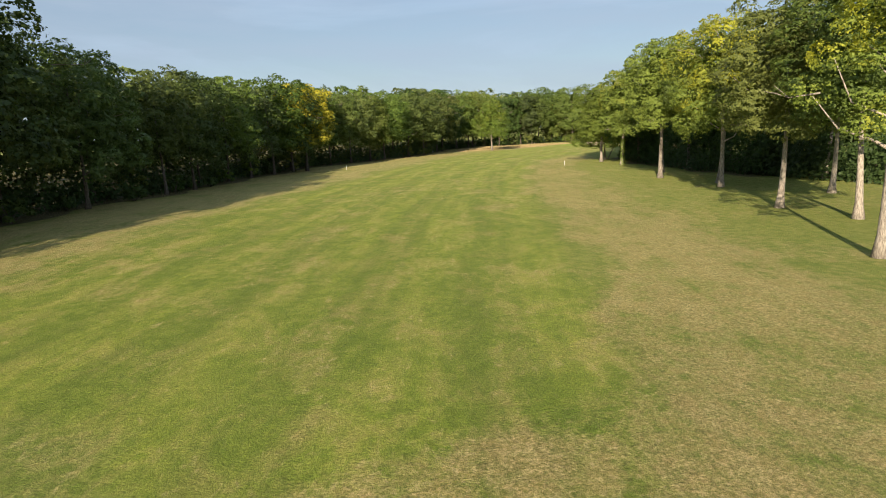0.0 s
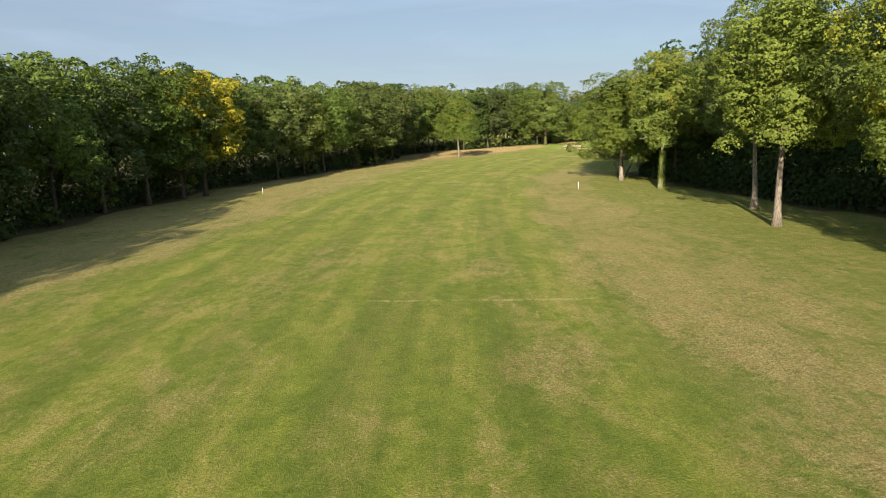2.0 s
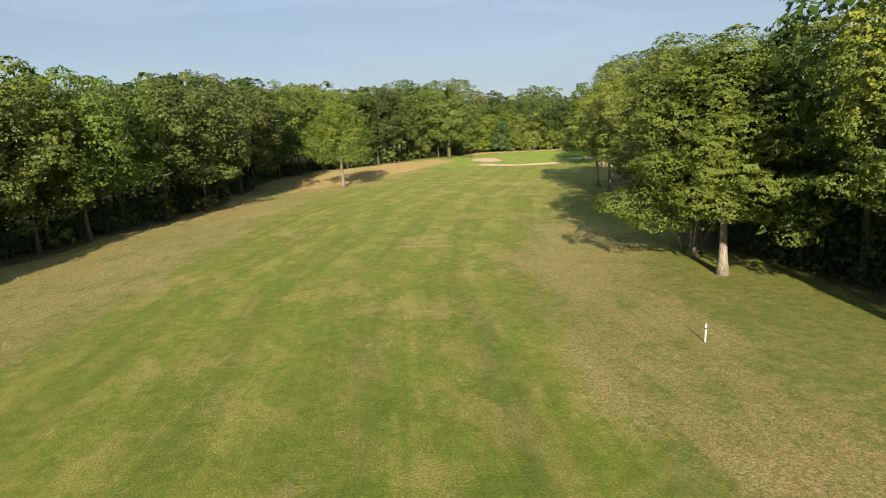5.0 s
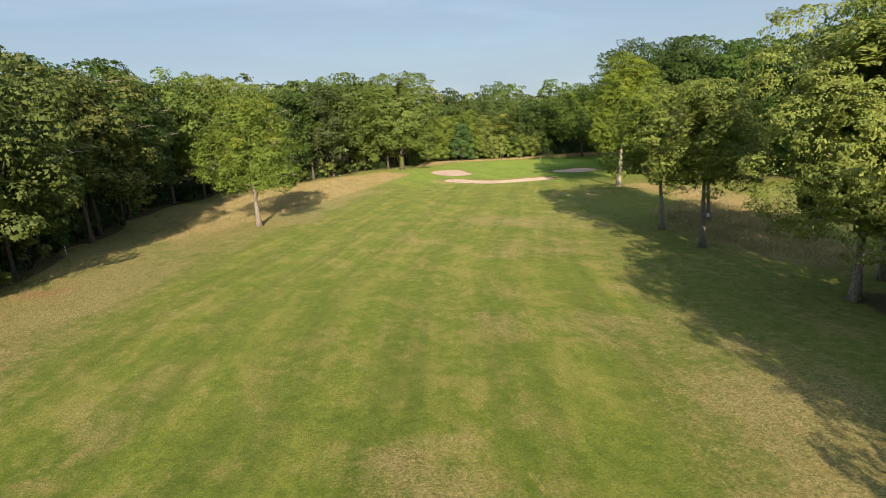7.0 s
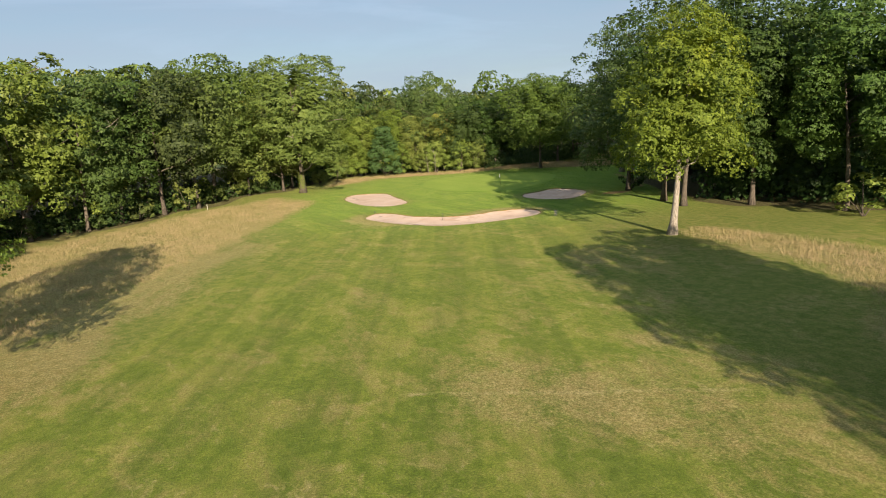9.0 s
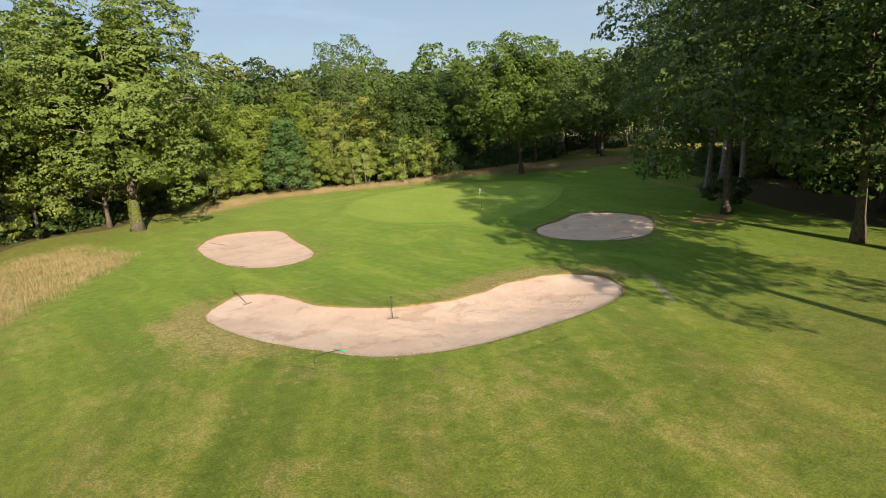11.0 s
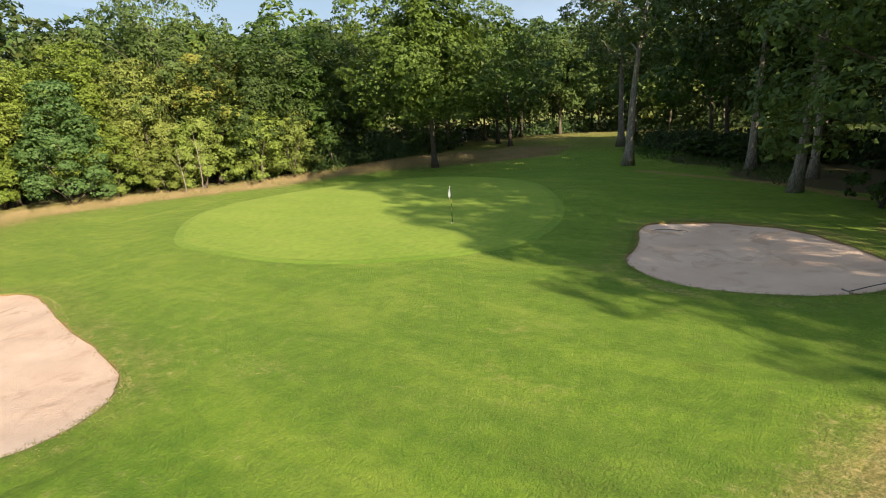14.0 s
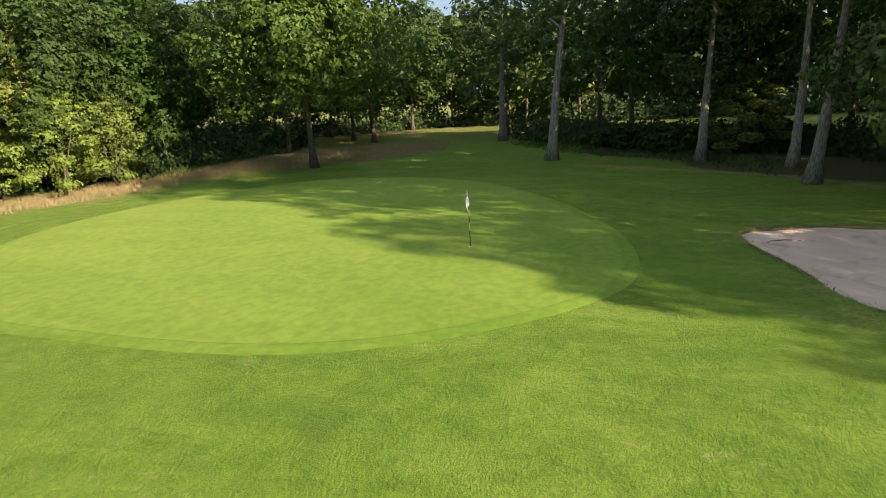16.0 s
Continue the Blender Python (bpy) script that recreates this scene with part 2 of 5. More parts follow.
def sand_material(name):
    m = Nodes(name)
    big = m.noise(0.35, 4, 0.6)
    small = m.noise(2.4, 5, 0.65, warp=0.5)
    rake = m.noise(1.2, 2, 0.5, stretch=(9.0, 1.0, 1.0, 35), warp=1.2)
    grain = m.noise(26.0, 4, 0.75)
    c = m.mix(m.ramp(big, 0.3, 0.7), (0.520, 0.372, 0.278), (0.600, 0.452, 0.348))
    c = m.mix(m.ramp(m.noise(0.5, 6, 0.68, warp=1.0), 0.52, 0.66, 0.0, 0.75), c, (0.410, 0.282, 0.196))
    c = m.mix(m.ramp(small, 0.60, 0.78), c, (0.480, 0.340, 0.245))
    c = m.hsv(c, val=m.ramp(grain, 0.25, 0.75, 0.92, 1.06))
    dist = m.tree.nodes.new("ShaderNodeVectorMath")
    dist.operation = "DISTANCE"
    m.put(dist.inputs[0], m.coords())
    dist.inputs[1].default_value = (75.6, 247.6, -0.8)
    d = dist.outputs["Value"]
    other = m.tree.nodes.new("ShaderNodeVectorMath")
    other.operation = "DISTANCE"
    m.put(other.inputs[0], m.coords())
    other.inputs[1].default_value = (77.6, 244.2, -0.8)
    d2 = other.outputs["Value"]
    arcs = m.math("MULTIPLY", m.math("SINE", m.math("MULTIPLY", d, 24.0)), m.math("MULTIPLY", m.ramp(d, 3.4, 3.8), m.math("MULTIPLY", m.ramp(d, 5.0, 4.6), m.ramp(d2, 2.4, 1.4))))
    where = m.tree.nodes.new("ShaderNodeSeparateXYZ")
    m.put(where.inputs[0], m.coords())
    px, py = where.outputs[0], where.outputs[1]
    wobble = m.math("MULTIPLY", m.noise(0.45, 2, 0.5), 5.0)
    turn = m.noise(0.30, 1, 0.4)
    strokes = 0.0
    for along, across, lo, hi in ((0.35, 0.94, 0.56, 0.50), (0.97, 0.24, 0.50, 0.56)):
        lane = m.math("ADD", m.math("ADD", m.math("MULTIPLY", px, along), m.math("MULTIPLY", py, across)), m.math("MULTIPLY", wobble, 0.09))
        strokes = m.math("ADD", strokes, m.math("MULTIPLY", m.math("SINE", m.math("MULTIPLY", lane, 38.0)), m.ramp(turn, lo, hi)))
    strokes = m.math("MULTIPLY", strokes, m.ramp(m.noise(0.9, 3, 0.6), 0.42, 0.60))
    rake = m.math("ADD", m.math("MULTIPLY", rake, 0.12), m.math("ADD", m.math("MULTIPLY", arcs, 0.16), m.math("MULTIPLY", strokes, 0.045)))
    m.bump(m.math("ADD", m.math("MULTIPLY", rake, 0.7), m.math("ADD", m.math("MULTIPLY", small, 0.9), m.math("MULTIPLY", grain, 0.55))), 0.75, 0.075)
    return m.done(c, 0.95, 0.1)


def leaf_material(name, lo, hi, turned_sunlit=None, spread=0.5, vary=1.0):
    """Foliage: two greens from leaf to leaf, a shift from tree to tree, and, where a second pair is given, yellower
    patches for turned leaves and painted sunlit tops.
    """
    m = Nodes(name)
    isl, tree = m.island(), m.chance()
    lo, hi = tuple(0.95 * k for k in lo), tuple(1.10 * k for k in hi)
    c = m.mix(isl, lo, hi)
    if turned_sunlit:
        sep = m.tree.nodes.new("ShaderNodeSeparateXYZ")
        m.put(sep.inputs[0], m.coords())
        # yellower with height: sunlight on the upper crown painted in along with turned leaves
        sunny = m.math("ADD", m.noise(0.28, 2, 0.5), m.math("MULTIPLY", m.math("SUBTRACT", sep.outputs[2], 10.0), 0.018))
        c = m.mix(m.ramp(sunny, spread - 0.11, spread + 0.13), c, m.mix(isl, turned_sunlit[0], turned_sunlit[1]))
    c = m.hsv(c, hue=m.math("ADD", 0.500 - 0.014 * vary, m.math("MULTIPLY", tree, 0.028 * vary)), sat=m.math("ADD", 0.98 - 0.08 * vary, m.math("MULTIPLY", tree, 0.16 * vary)),
              val=m.math("ADD", 0.98 - 0.28 * vary, m.math("MULTIPLY", m.math("FRACT", m.math("MULTIPLY", tree, 7.31)), 0.52 * vary)))
    m.done(c, 0.56, 0.18)
    tr = m.tree.nodes.new("ShaderNodeBsdfTranslucent")
    mx = m.tree.nodes.new("ShaderNodeMixShader")
    out = m.tree.nodes["Material Output"]
    m.put(tr.inputs["Color"], m.hsv(c, hue=0.494, sat=1.1, val=1.3))
    m.put(mx.inputs[0], 0.28)
    m.tree.links.new(m.bsdf.outputs[0], mx.inputs[1])
    m.tree.links.new(tr.outputs[0], mx.inputs[2])
    m.tree.links.new(mx.outputs[0], out.inputs["Surface"])
    return m.mat


def bark_material(name, lo, hi, moss):
    m = Nodes(name)
    ridge = m.noise(5.0, 5, 0.65, stretch=(3.0, 3.0, 0.55))
    blot = m.noise(1.3, 4, 0.6)
    c = m.mix(m.ramp(ridge, 0.35, 0.65), lo, hi)
    c = m.mix(m.ramp(blot, 0.55, 0.75), c, moss)
    c = m.hsv(c, val=m.math("ADD", 0.8, m.math("MULTIPLY", m.chance(), 0.4)))
    m.bump(ridge, 0.8, 0.05)
    return m.done(c, 0.95, 0.1)


def plain_material(name, color, rough=0.6, spec=0.3, wear=0.15, metal=0.0):
    m = Nodes(name)
    v = m.math("ADD", m.ramp(m.noise(9.0, 4, 0.6), 0.3, 0.7, 1.0 - wear, 1.0 + wear * 0.4), m.ramp(m.noise(60.0, 2), 0.3, 0.7, -wear * 0.3, wear * 0.3))
    return m.done(m.hsv(color, val=v), rough, spec, metal)


def blade_material(name, lo, hi, tip):
    m = Nodes(name)
    isl = m.island()
    c = m.mix(isl, lo, hi)
    c = m.mix(m.ramp(m.noise(0.35, 3), 0.42, 0.62), c, tip)
    return m.done(c, 0.8, 0.2)


TURF = turf_material("turf")
GREEN = green_material("putting_green", (0.126, 0.200, 0.018), (0.168, 0.236, 0.027))
COLLAR = green_material("collar", (0.098, 0.176, 0.014), (0.140, 0.214, 0.022))
SAND = sand_material("sand")
LEAF_OAK = leaf_material("leaf_oak", (0.076, 0.113, 0.023), (0.122, 0.164, 0.034))
LEAF_DARK = leaf_material("leaf_dark", (0.046, 0.077, 0.018), (0.078, 0.116, 0.027))
LEAF_LIGHT = leaf_material("leaf_light", (0.114, 0.150, 0.026), (0.178, 0.218, 0.042))
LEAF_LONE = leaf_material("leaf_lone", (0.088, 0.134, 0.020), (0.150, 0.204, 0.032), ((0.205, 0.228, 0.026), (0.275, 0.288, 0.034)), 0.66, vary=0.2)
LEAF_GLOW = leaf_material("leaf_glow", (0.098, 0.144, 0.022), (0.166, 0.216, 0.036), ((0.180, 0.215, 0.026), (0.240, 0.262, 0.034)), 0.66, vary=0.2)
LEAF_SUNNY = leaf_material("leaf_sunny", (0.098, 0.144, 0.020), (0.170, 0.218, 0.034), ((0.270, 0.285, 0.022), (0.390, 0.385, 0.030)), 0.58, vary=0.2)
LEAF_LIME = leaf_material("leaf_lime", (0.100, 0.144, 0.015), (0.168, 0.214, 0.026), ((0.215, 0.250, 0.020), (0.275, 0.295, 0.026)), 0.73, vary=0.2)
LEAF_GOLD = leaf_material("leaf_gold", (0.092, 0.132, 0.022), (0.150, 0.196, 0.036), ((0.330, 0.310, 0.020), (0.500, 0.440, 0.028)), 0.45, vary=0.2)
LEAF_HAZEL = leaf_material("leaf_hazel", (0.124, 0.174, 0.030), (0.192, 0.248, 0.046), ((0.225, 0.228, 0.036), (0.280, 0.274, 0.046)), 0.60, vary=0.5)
# a darker copy of the leaf greens, with the woods' shade painted in
LEAF_PAINTED_SHADE = leaf_material("leaf_painted_shade", (0.028, 0.052, 0.014), (0.052, 0.085, 0.022))
LEAF_BROAD = leaf_material("leaf_broad", (0.092, 0.138, 0.026), (0.148, 0.200, 0.040), vary=0.2)
LEAF_BLUE = leaf_material("leaf_blue", (0.064, 0.114, 0.036), (0.116, 0.176, 0.058))
BARK = bark_material("bark", (0.058, 0.047, 0.036), (0.155, 0.130, 0.102), (0.075, 0.078, 0.042))
BARK_PALE = bark_material("bark_pale", (0.140, 0.118, 0.094), (0.340, 0.300, 0.245), (0.150, 0.130, 0.095))
WHITE = plain_material("white_paint", (0.78, 0.77, 0.74), 0.5)
DARK_STEEL = plain_material("dark_green_steel", (0.022, 0.030, 0.024), 0.5)
RAKE_HEAD = plain_material("rake_plastic", (0.110, 0.105, 0.090), 0.5)
RAKE_GREEN = plain_material("green_plastic", (0.040, 0.300, 0.190), 0.45)
YELLOW = plain_material("yellow_paint", (0.52, 0.40, 0.05), 0.45)
BLACK = plain_material("black_paint", (0.015, 0.015, 0.016), 0.4)
CLOTH = plain_material("flag_cloth", (0.80, 0.80, 0.78), 0.85, 0.1, 0.08)
TIMBER = plain_material("weathered_timber", (0.150, 0.105, 0.065), 0.85, 0.15, 0.3)
STONE = plain_material("pale_stone", (0.24, 0.215, 0.18), 0.9, 0.1, 0.25)
STRAW = blade_material("straw_blades", (0.270, 0.195, 0.098), (0.390, 0.295, 0.160), (0.250, 0.205, 0.088))
RUSSET = blade_material("russet_blades", (0.150, 0.118, 0.052), (0.260, 0.200, 0.092), (0.190, 0.170, 0.070))
ROUGH = blade_material("rough_blades", (0.075, 0.100, 0.022), (0.150, 0.165, 0.045), (0.190, 0.165, 0.065))
FERN = blade_material("fern_blades", (0.040, 0.078, 0.014), (0.075, 0.125, 0.022), (0.055, 0.095, 0.018))


# ---- plan ----
def smooth_line(pts, per=8, closed=True):
    """A Catmull-Rom curve through the points of a plan."""
    p = np.array(pts, float)
    n = len(p)
    out = []
    for i in range(n if closed else n - 1):
        if closed:
            a, b, c, d = p[i - 1], p[i], p[(i + 1) % n], p[(i + 2) % n]
        else:
            a, b, c, d = p[max(i - 1, 0)], p[i], p[i + 1], p[min(i + 2, n - 1)]
        for s in np.arange(per) / per:
            out.append(0.5 * (2 * b + (c - a) * s + (2 * a - 5 * b + 4 * c - d) * s**2 + (3 * b - a - 3 * c + d) * s**3))
    if not closed:
        out.append(p[-1])
    return np.array(out)


def inside_distance(x, y, poly):
    """Distance from the outline of a plan, positive inside."""
    best = np.full(x.shape, 1e9)
    odd = np.zeros(x.shape, bool)
    for (ax, ay), (bx, by) in zip(poly, np.roll(poly, -1, axis=0)):
        dx, dy = bx - ax, by - ay
        s = np.clip(((x - ax) * dx + (y - ay) * dy) / (dx * dx + dy * dy + 1e-9), 0, 1)
        best = np.minimum(best, (x - ax - s * dx) ** 2 + (y - ay - s * dy) ** 2)
        if by != ay:
            odd ^= ((ay > y) != (by > y)) & (x < dx * (y - ay) / dy + ax)
    return np.where(odd, 1, -1) * np.sqrt(best)


def step(v, lo, hi):
    s = np.clip((v - lo) / (hi - lo), 0, 1)
    return s * s * (3 - 2 * s)


FAIRWAY = smooth_line([(-27, -30), (-25, 33), (-22.5, 66), (-15, 97), (-11, 120), (-3.5, 145), (6.5, 181), (19, 208), (31, 224), (48, 252), (58, 268),
                       (78, 262), (84, 244), (72, 226), (55, 196), (38, 165), (25.5, 145), (18, 115), (13.5, 85), (10.5, 48), (7, 18), (4, -30)], 6)
GREEN_LINE = smooth_line([(85.3, 284.5), (84.2, 279), (84.5, 273), (86.8, 268.7), (90.6, 265.7), (95, 265.6), (100, 267.4), (105, 270.6), (110, 275),
                          (113.4, 281.5), (113, 288), (107, 292), (99, 294), (91.5, 292)], 8)
BUNKER_FRONT = smooth_line([(61.5, 257.2), (62.6, 259.3), (64.8, 260.8), (66.3, 259.3), (66.9, 256.9), (67.3, 254.2), (69.3, 251.2), (71.8, 249.6), (74.5, 248.9),
                            (77.3, 249.2), (80, 248.5), (81.5, 246.6), (81.6, 244.8), (80.4, 243), (78.6, 242.1), (76.4, 241.8), (72.5, 241.9), (69, 242.5),
                            (66.6, 243.6), (65.1, 245), (63.9, 247.3), (62.7, 250), (61.8, 253.4)], 8)
BUNKER_LEFT = smooth_line([(67.3, 279.5), (69.2, 283.4), (72.2, 284.9), (75.8, 281.4), (74.8, 274.8), (73.6, 268.3), (71.6, 266.3), (69.3, 266.5), (67.5, 269), (66.9, 273.2)], 9)
BUNKER_RIGHT = smooth_line([(90, 259.2), (93.6, 260.2), (98, 261.2), (99.8, 258.9), (99.7, 255.4), (97, 252.3), (93.2, 250.1), (90.5, 250.3), (88.5, 252.6), (88, 256.3)], 9)
BUNKERS = (BUNKER_FRONT, BUNKER_LEFT, BUNKER_RIGHT)
LEFT_EDGE = [(-55, -30), (-51, 0), (-43.5, 30), (-42, 48), (-42.5, 60), (-40.5, 72), (-37, 88), (-35.8, 104), (-32.8, 121), (-30.5, 143), (-20.5, 161), (-9.5, 181), (-3.0, 196),
             (0, 217), (6, 250), (19, 274), (33, 279.5), (46, 292), (57, 303), (66, 306), (78, 318), (88, 324), (97, 319), (105, 313), (110, 307),
             (120, 309), (130, 318), (147, 321), (160, 318), (170, 309), (179, 297)]
LEFT_WOOD = np.array(LEFT_EDGE + [(200, 310), (260, 420), (-200, 420), (-200, -30)], float)
RIGHT_WOOD = np.array([(44, 84), (40, 98), (40.5, 112), (39.5, 124), (40, 137), (45, 148), (52, 160), (60, 158), (66, 140), (72, 110), (70, 88), (60, 80)], float)
EAST_WOOD = np.array([(128, 130), (118, 165), (111, 190), (106, 208), (102, 224), (99, 235), (107, 244), (111, 255), (120, 261), (128, 268), (140, 272), (148, 262), (150, 236), (185, 215), (200, 130)], float)


FESCUE = [np.array(p, float) for p in (
    [(7, 212), (14, 215.5), (20, 220), (27, 230), (35, 241), (45, 254.5), (56, 270), (64, 283), (60, 296), (46, 289), (33, 277), (20, 268), (8, 248)],
    [(55, 177), (58, 188), (64, 196), (71, 200), (75, 205), (78, 213), (79, 222), (85, 223), (87, 210), (85, 200), (78, 188), (70, 177), (62, 165), (54, 163)],
    [(70, 301), (86, 308), (98, 304.5), (105.5, 300), (112.7, 297.8), (118, 293.5), (127, 289), (137, 285), (150, 289), (149, 297), (134, 304), (118, 307.5), (107, 310), (96, 316), (80, 316)])]


def ground_z(x, y):
    """The lie of the land: nearly level, with a slightly raised green."""
    x, y = np.asarray(x, float), np.asarray(y, float)
    z = -0.25 - 0.35 * step(y, 205, 250) + 0.10 * np.sin(x * 0.07 + 1.0) * np.cos(y * 0.045) + 0.05 * np.sin(x * 0.21 + y * 0.13)
    r = np.hypot((x - 98.5) / 1.15, y - 279.5)
    return z + 0.32 * (1 - step(r, 10, 21)) + 0.55 * np.exp(-(((x - 125) / 17) ** 2 + ((y - 299.5) / 6.5) ** 2))


def gz(x, y):
    return float(ground_z(x, y))


# ---- mesh helpers ----
def mesh_from(name, verts, faces, material, smooth=True):
    me = bpy.data.meshes.new(name)
    me.from_pydata([tuple(v) for v in verts] if not isinstance(verts, np.ndarray) else verts.tolist(), [], faces if isinstance(faces, list) else faces.tolist())
    me.materials.append(material)
    if smooth:
        me.shade_smooth()
    me.update()
    return me


def part_mesh(name, me, parent, label=""):
    ob = new(name, me)
    ob.parent = parent
    if label:
        ob["label"] = label
    return ob


def part(name, bm, material, parent, label=""):
    me = bpy.data.meshes.new(name)
    bm.to_mesh(me)
    bm.free()
    me.materials.append(material)
    return part_mesh(name, me, parent, label)


def tube(points, radii, seg=8):
    """Vertices and faces of a tapered tube along points, closed at both ends."""
    pts = [Vector(p) for p in points]
    verts, faces = [], []
    side = Vector((1, 0.13, 0.07))
    for i, p in enumerate(pts):
        way = (pts[min(i + 1, len(pts) - 1)] - pts[max(i - 1, 0)]).normalized()
        u = (side - way * side.dot(way)).normalized()
        v = way.cross(u)
        for k in range(seg):
            a = 2 * math.pi * k / seg
            verts.append(p + (u * math.cos(a) + v * math.sin(a)) * radii[i])
    for i in range(len(pts) - 1):
        for k in range(seg):
            a, b = i * seg + k, i * seg + (k + 1) % seg
            faces.append((a, b, b + seg, a + seg))
    faces.append(tuple(range(seg))[::-1])
    faces.append(tuple(range((len(pts) - 1) * seg, len(pts) * seg)))
    return verts, faces


def joined(pieces):
    verts, faces = [], []
    for v, f in pieces:
        n = len(verts)
        verts += v
        faces += [tuple(i + n for i in g) for g in f]
    return verts, faces


def leaf_sprays(rng, at, normal, size, corners=3):
    """Small pointed leaf sprays, of three corners, or of four and folded along the rib."""
    n = len(at)
    normal = normal / np.linalg.norm(normal, axis=1, keepdims=True)
    along = rng.normal(size=(n, 3))
    along -= normal * (along * normal).sum(1, keepdims=True)
    along /= np.linalg.norm(along, axis=1, keepdims=True) + 1e-9
    across = np.cross(normal, along)
    s = size[:, None]
    v = np.empty((n, corners, 3))
    v[:, 0] = at - along * s * 0.60 - normal * s * rng.uniform(0.0, 0.2, (n, 1))
    v[:, 1] = at + across * s * rng.uniform(0.30, 0.50, (n, 1)) + along * s * rng.uniform(0.0, 0.40, (n, 1))
    v[:, -1] = at - across * s * rng.uniform(0.30, 0.50, (n, 1)) + along * s * rng.uniform(0.0, 0.40, (n, 1))
    if corners == 4:
        v[:, 2] = at + along * s * rng.uniform(0.42, 0.70, (n, 1)) - normal * s * rng.uniform(0.0, 0.25, (n, 1))
    return v.reshape(-1, 3)


def quads_mesh(name, verts, material, corners=4):
    n = len(verts) // corners
    me = bpy.data.meshes.new(name)
    me.vertices.add(len(verts))
    me.vertices.foreach_set("co", np.ascontiguousarray(verts, np.float32).ravel())
    me.loops.add(len(verts))
    me.loops.foreach_set("vertex_index", np.arange(len(verts), dtype=np.int32))
    me.polygons.add(n)
    me.polygons.foreach_set("loop_start", np.arange(0, corners * n, corners, dtype=np.int32))
    me.materials.append(material)
    me.update()
    me.validate()
    return me


# ---- trees ----
def crown_points(rng, height, base, radius, blobs, leaves, squat=1.0, cone=0.0, loose=0.38):
    """Rounded lumps of foliage on an uneven crown, and leaf places on the outer side of each lump, gathered in tufts."""
    mid, half = (height + base) / 2, (height - base) / 2
    c, r = [], []
    golden = math.pi * (3 - math.sqrt(5))
    ph = rng.uniform(0, 2 * math.pi, 3)
    for i in range(blobs):
        f = (i + 0.5) / blobs
        up = 1 - 2 * f
        ring = math.sqrt(max(0.0, 1 - up * up)) if up > 0 else math.sqrt(1 - 0.55 * up * up)
        a = golden * i + rng.uniform(-0.5, 0.5)
        k = 1.0 - loose * rng.uniform(0, 1) ** 1.4 * (1 - 0.6 * max(0.0, up))
        wide = ring ** squat * k * (1 - cone * 0.5 * (up + 1)) * (1 + 0.36 * loose * math.sin(2 * a + ph[0]) + 0.30 * loose * math.sin(3 * a + ph[1] + 2.5 * up))
        rb = radius * rng.uniform(0.15, 0.32)
        c.append((math.cos(a) * wide * (radius - rb * 0.5), math.sin(a) * wide * (radius - rb * 0.5), mid + up * (0.45 + 0.55 * k) * (half - rb * 0.7)))
        r.append(rb)
    c, r = np.array(c), np.array(r)
    out = c - np.array((0, 0, mid - 0.25 * half))
    out /= np.linalg.norm(out / (1, 1, max(1.0, half / radius)), axis=1, keepdims=True) + 1e-6
    want = leaves * 3
    own = rng.choice(blobs, size=want, p=r**2 / (r**2).sum())
    d = rng.normal(size=(want, 3)) + out[own] * (0.8, 0.8, 0.4) + (0, 0, 0.45)
    d /= np.linalg.norm(d, axis=1, keepdims=True)
    # tufts swell out of each lump, with hollows between them
    p1, p2, p3 = (rng.uniform(0, 6.28, (blobs, 3)) for _ in range(3))
    q = d * 5.2
    swell = np.sin(q[:, 0] + p1[own, 0] + 1.3 * np.sin(q[:, 1] + p2[own, 0])) + np.sin(q[:, 1] + p1[own, 1] + 1.3 * np.sin(q[:, 2] + p2[own, 1])) + np.sin(q[:, 2] * 1.3 + p1[own, 2] + 1.3 * np.sin(q[:, 0] + p2[own, 2]))
    q = d * 12.0 + p3[own]
    fine = np.sin(q[:, 0] + 1.2 * np.sin(q[:, 1])) + np.sin(q[:, 1] + 1.2 * np.sin(q[:, 2])) + np.sin(q[:, 2] + 1.2 * np.sin(q[:, 0]))
    reach = 1 + (0.45 * loose) * swell / 1.6 + 0.08 * fine + rng.normal(size=want) * 0.04
    at = c[own] + d * (r[own] * reach)[:, None] * np.array((1, 1, 0.62))
    keep = (rng.uniform(-1.9, 0.5, want) < swell) & (rng.uniform(-1.7, 0.7, want) < fine)
    for i in range(blobs):
        gap = np.linalg.norm((at - c[i]) / (1, 1, 0.62), axis=1) / r[i]
        keep &= (own == i) | (gap > 0.80)
    at, d = at[keep][:leaves], d[keep][:leaves]
    return c, r, at, d


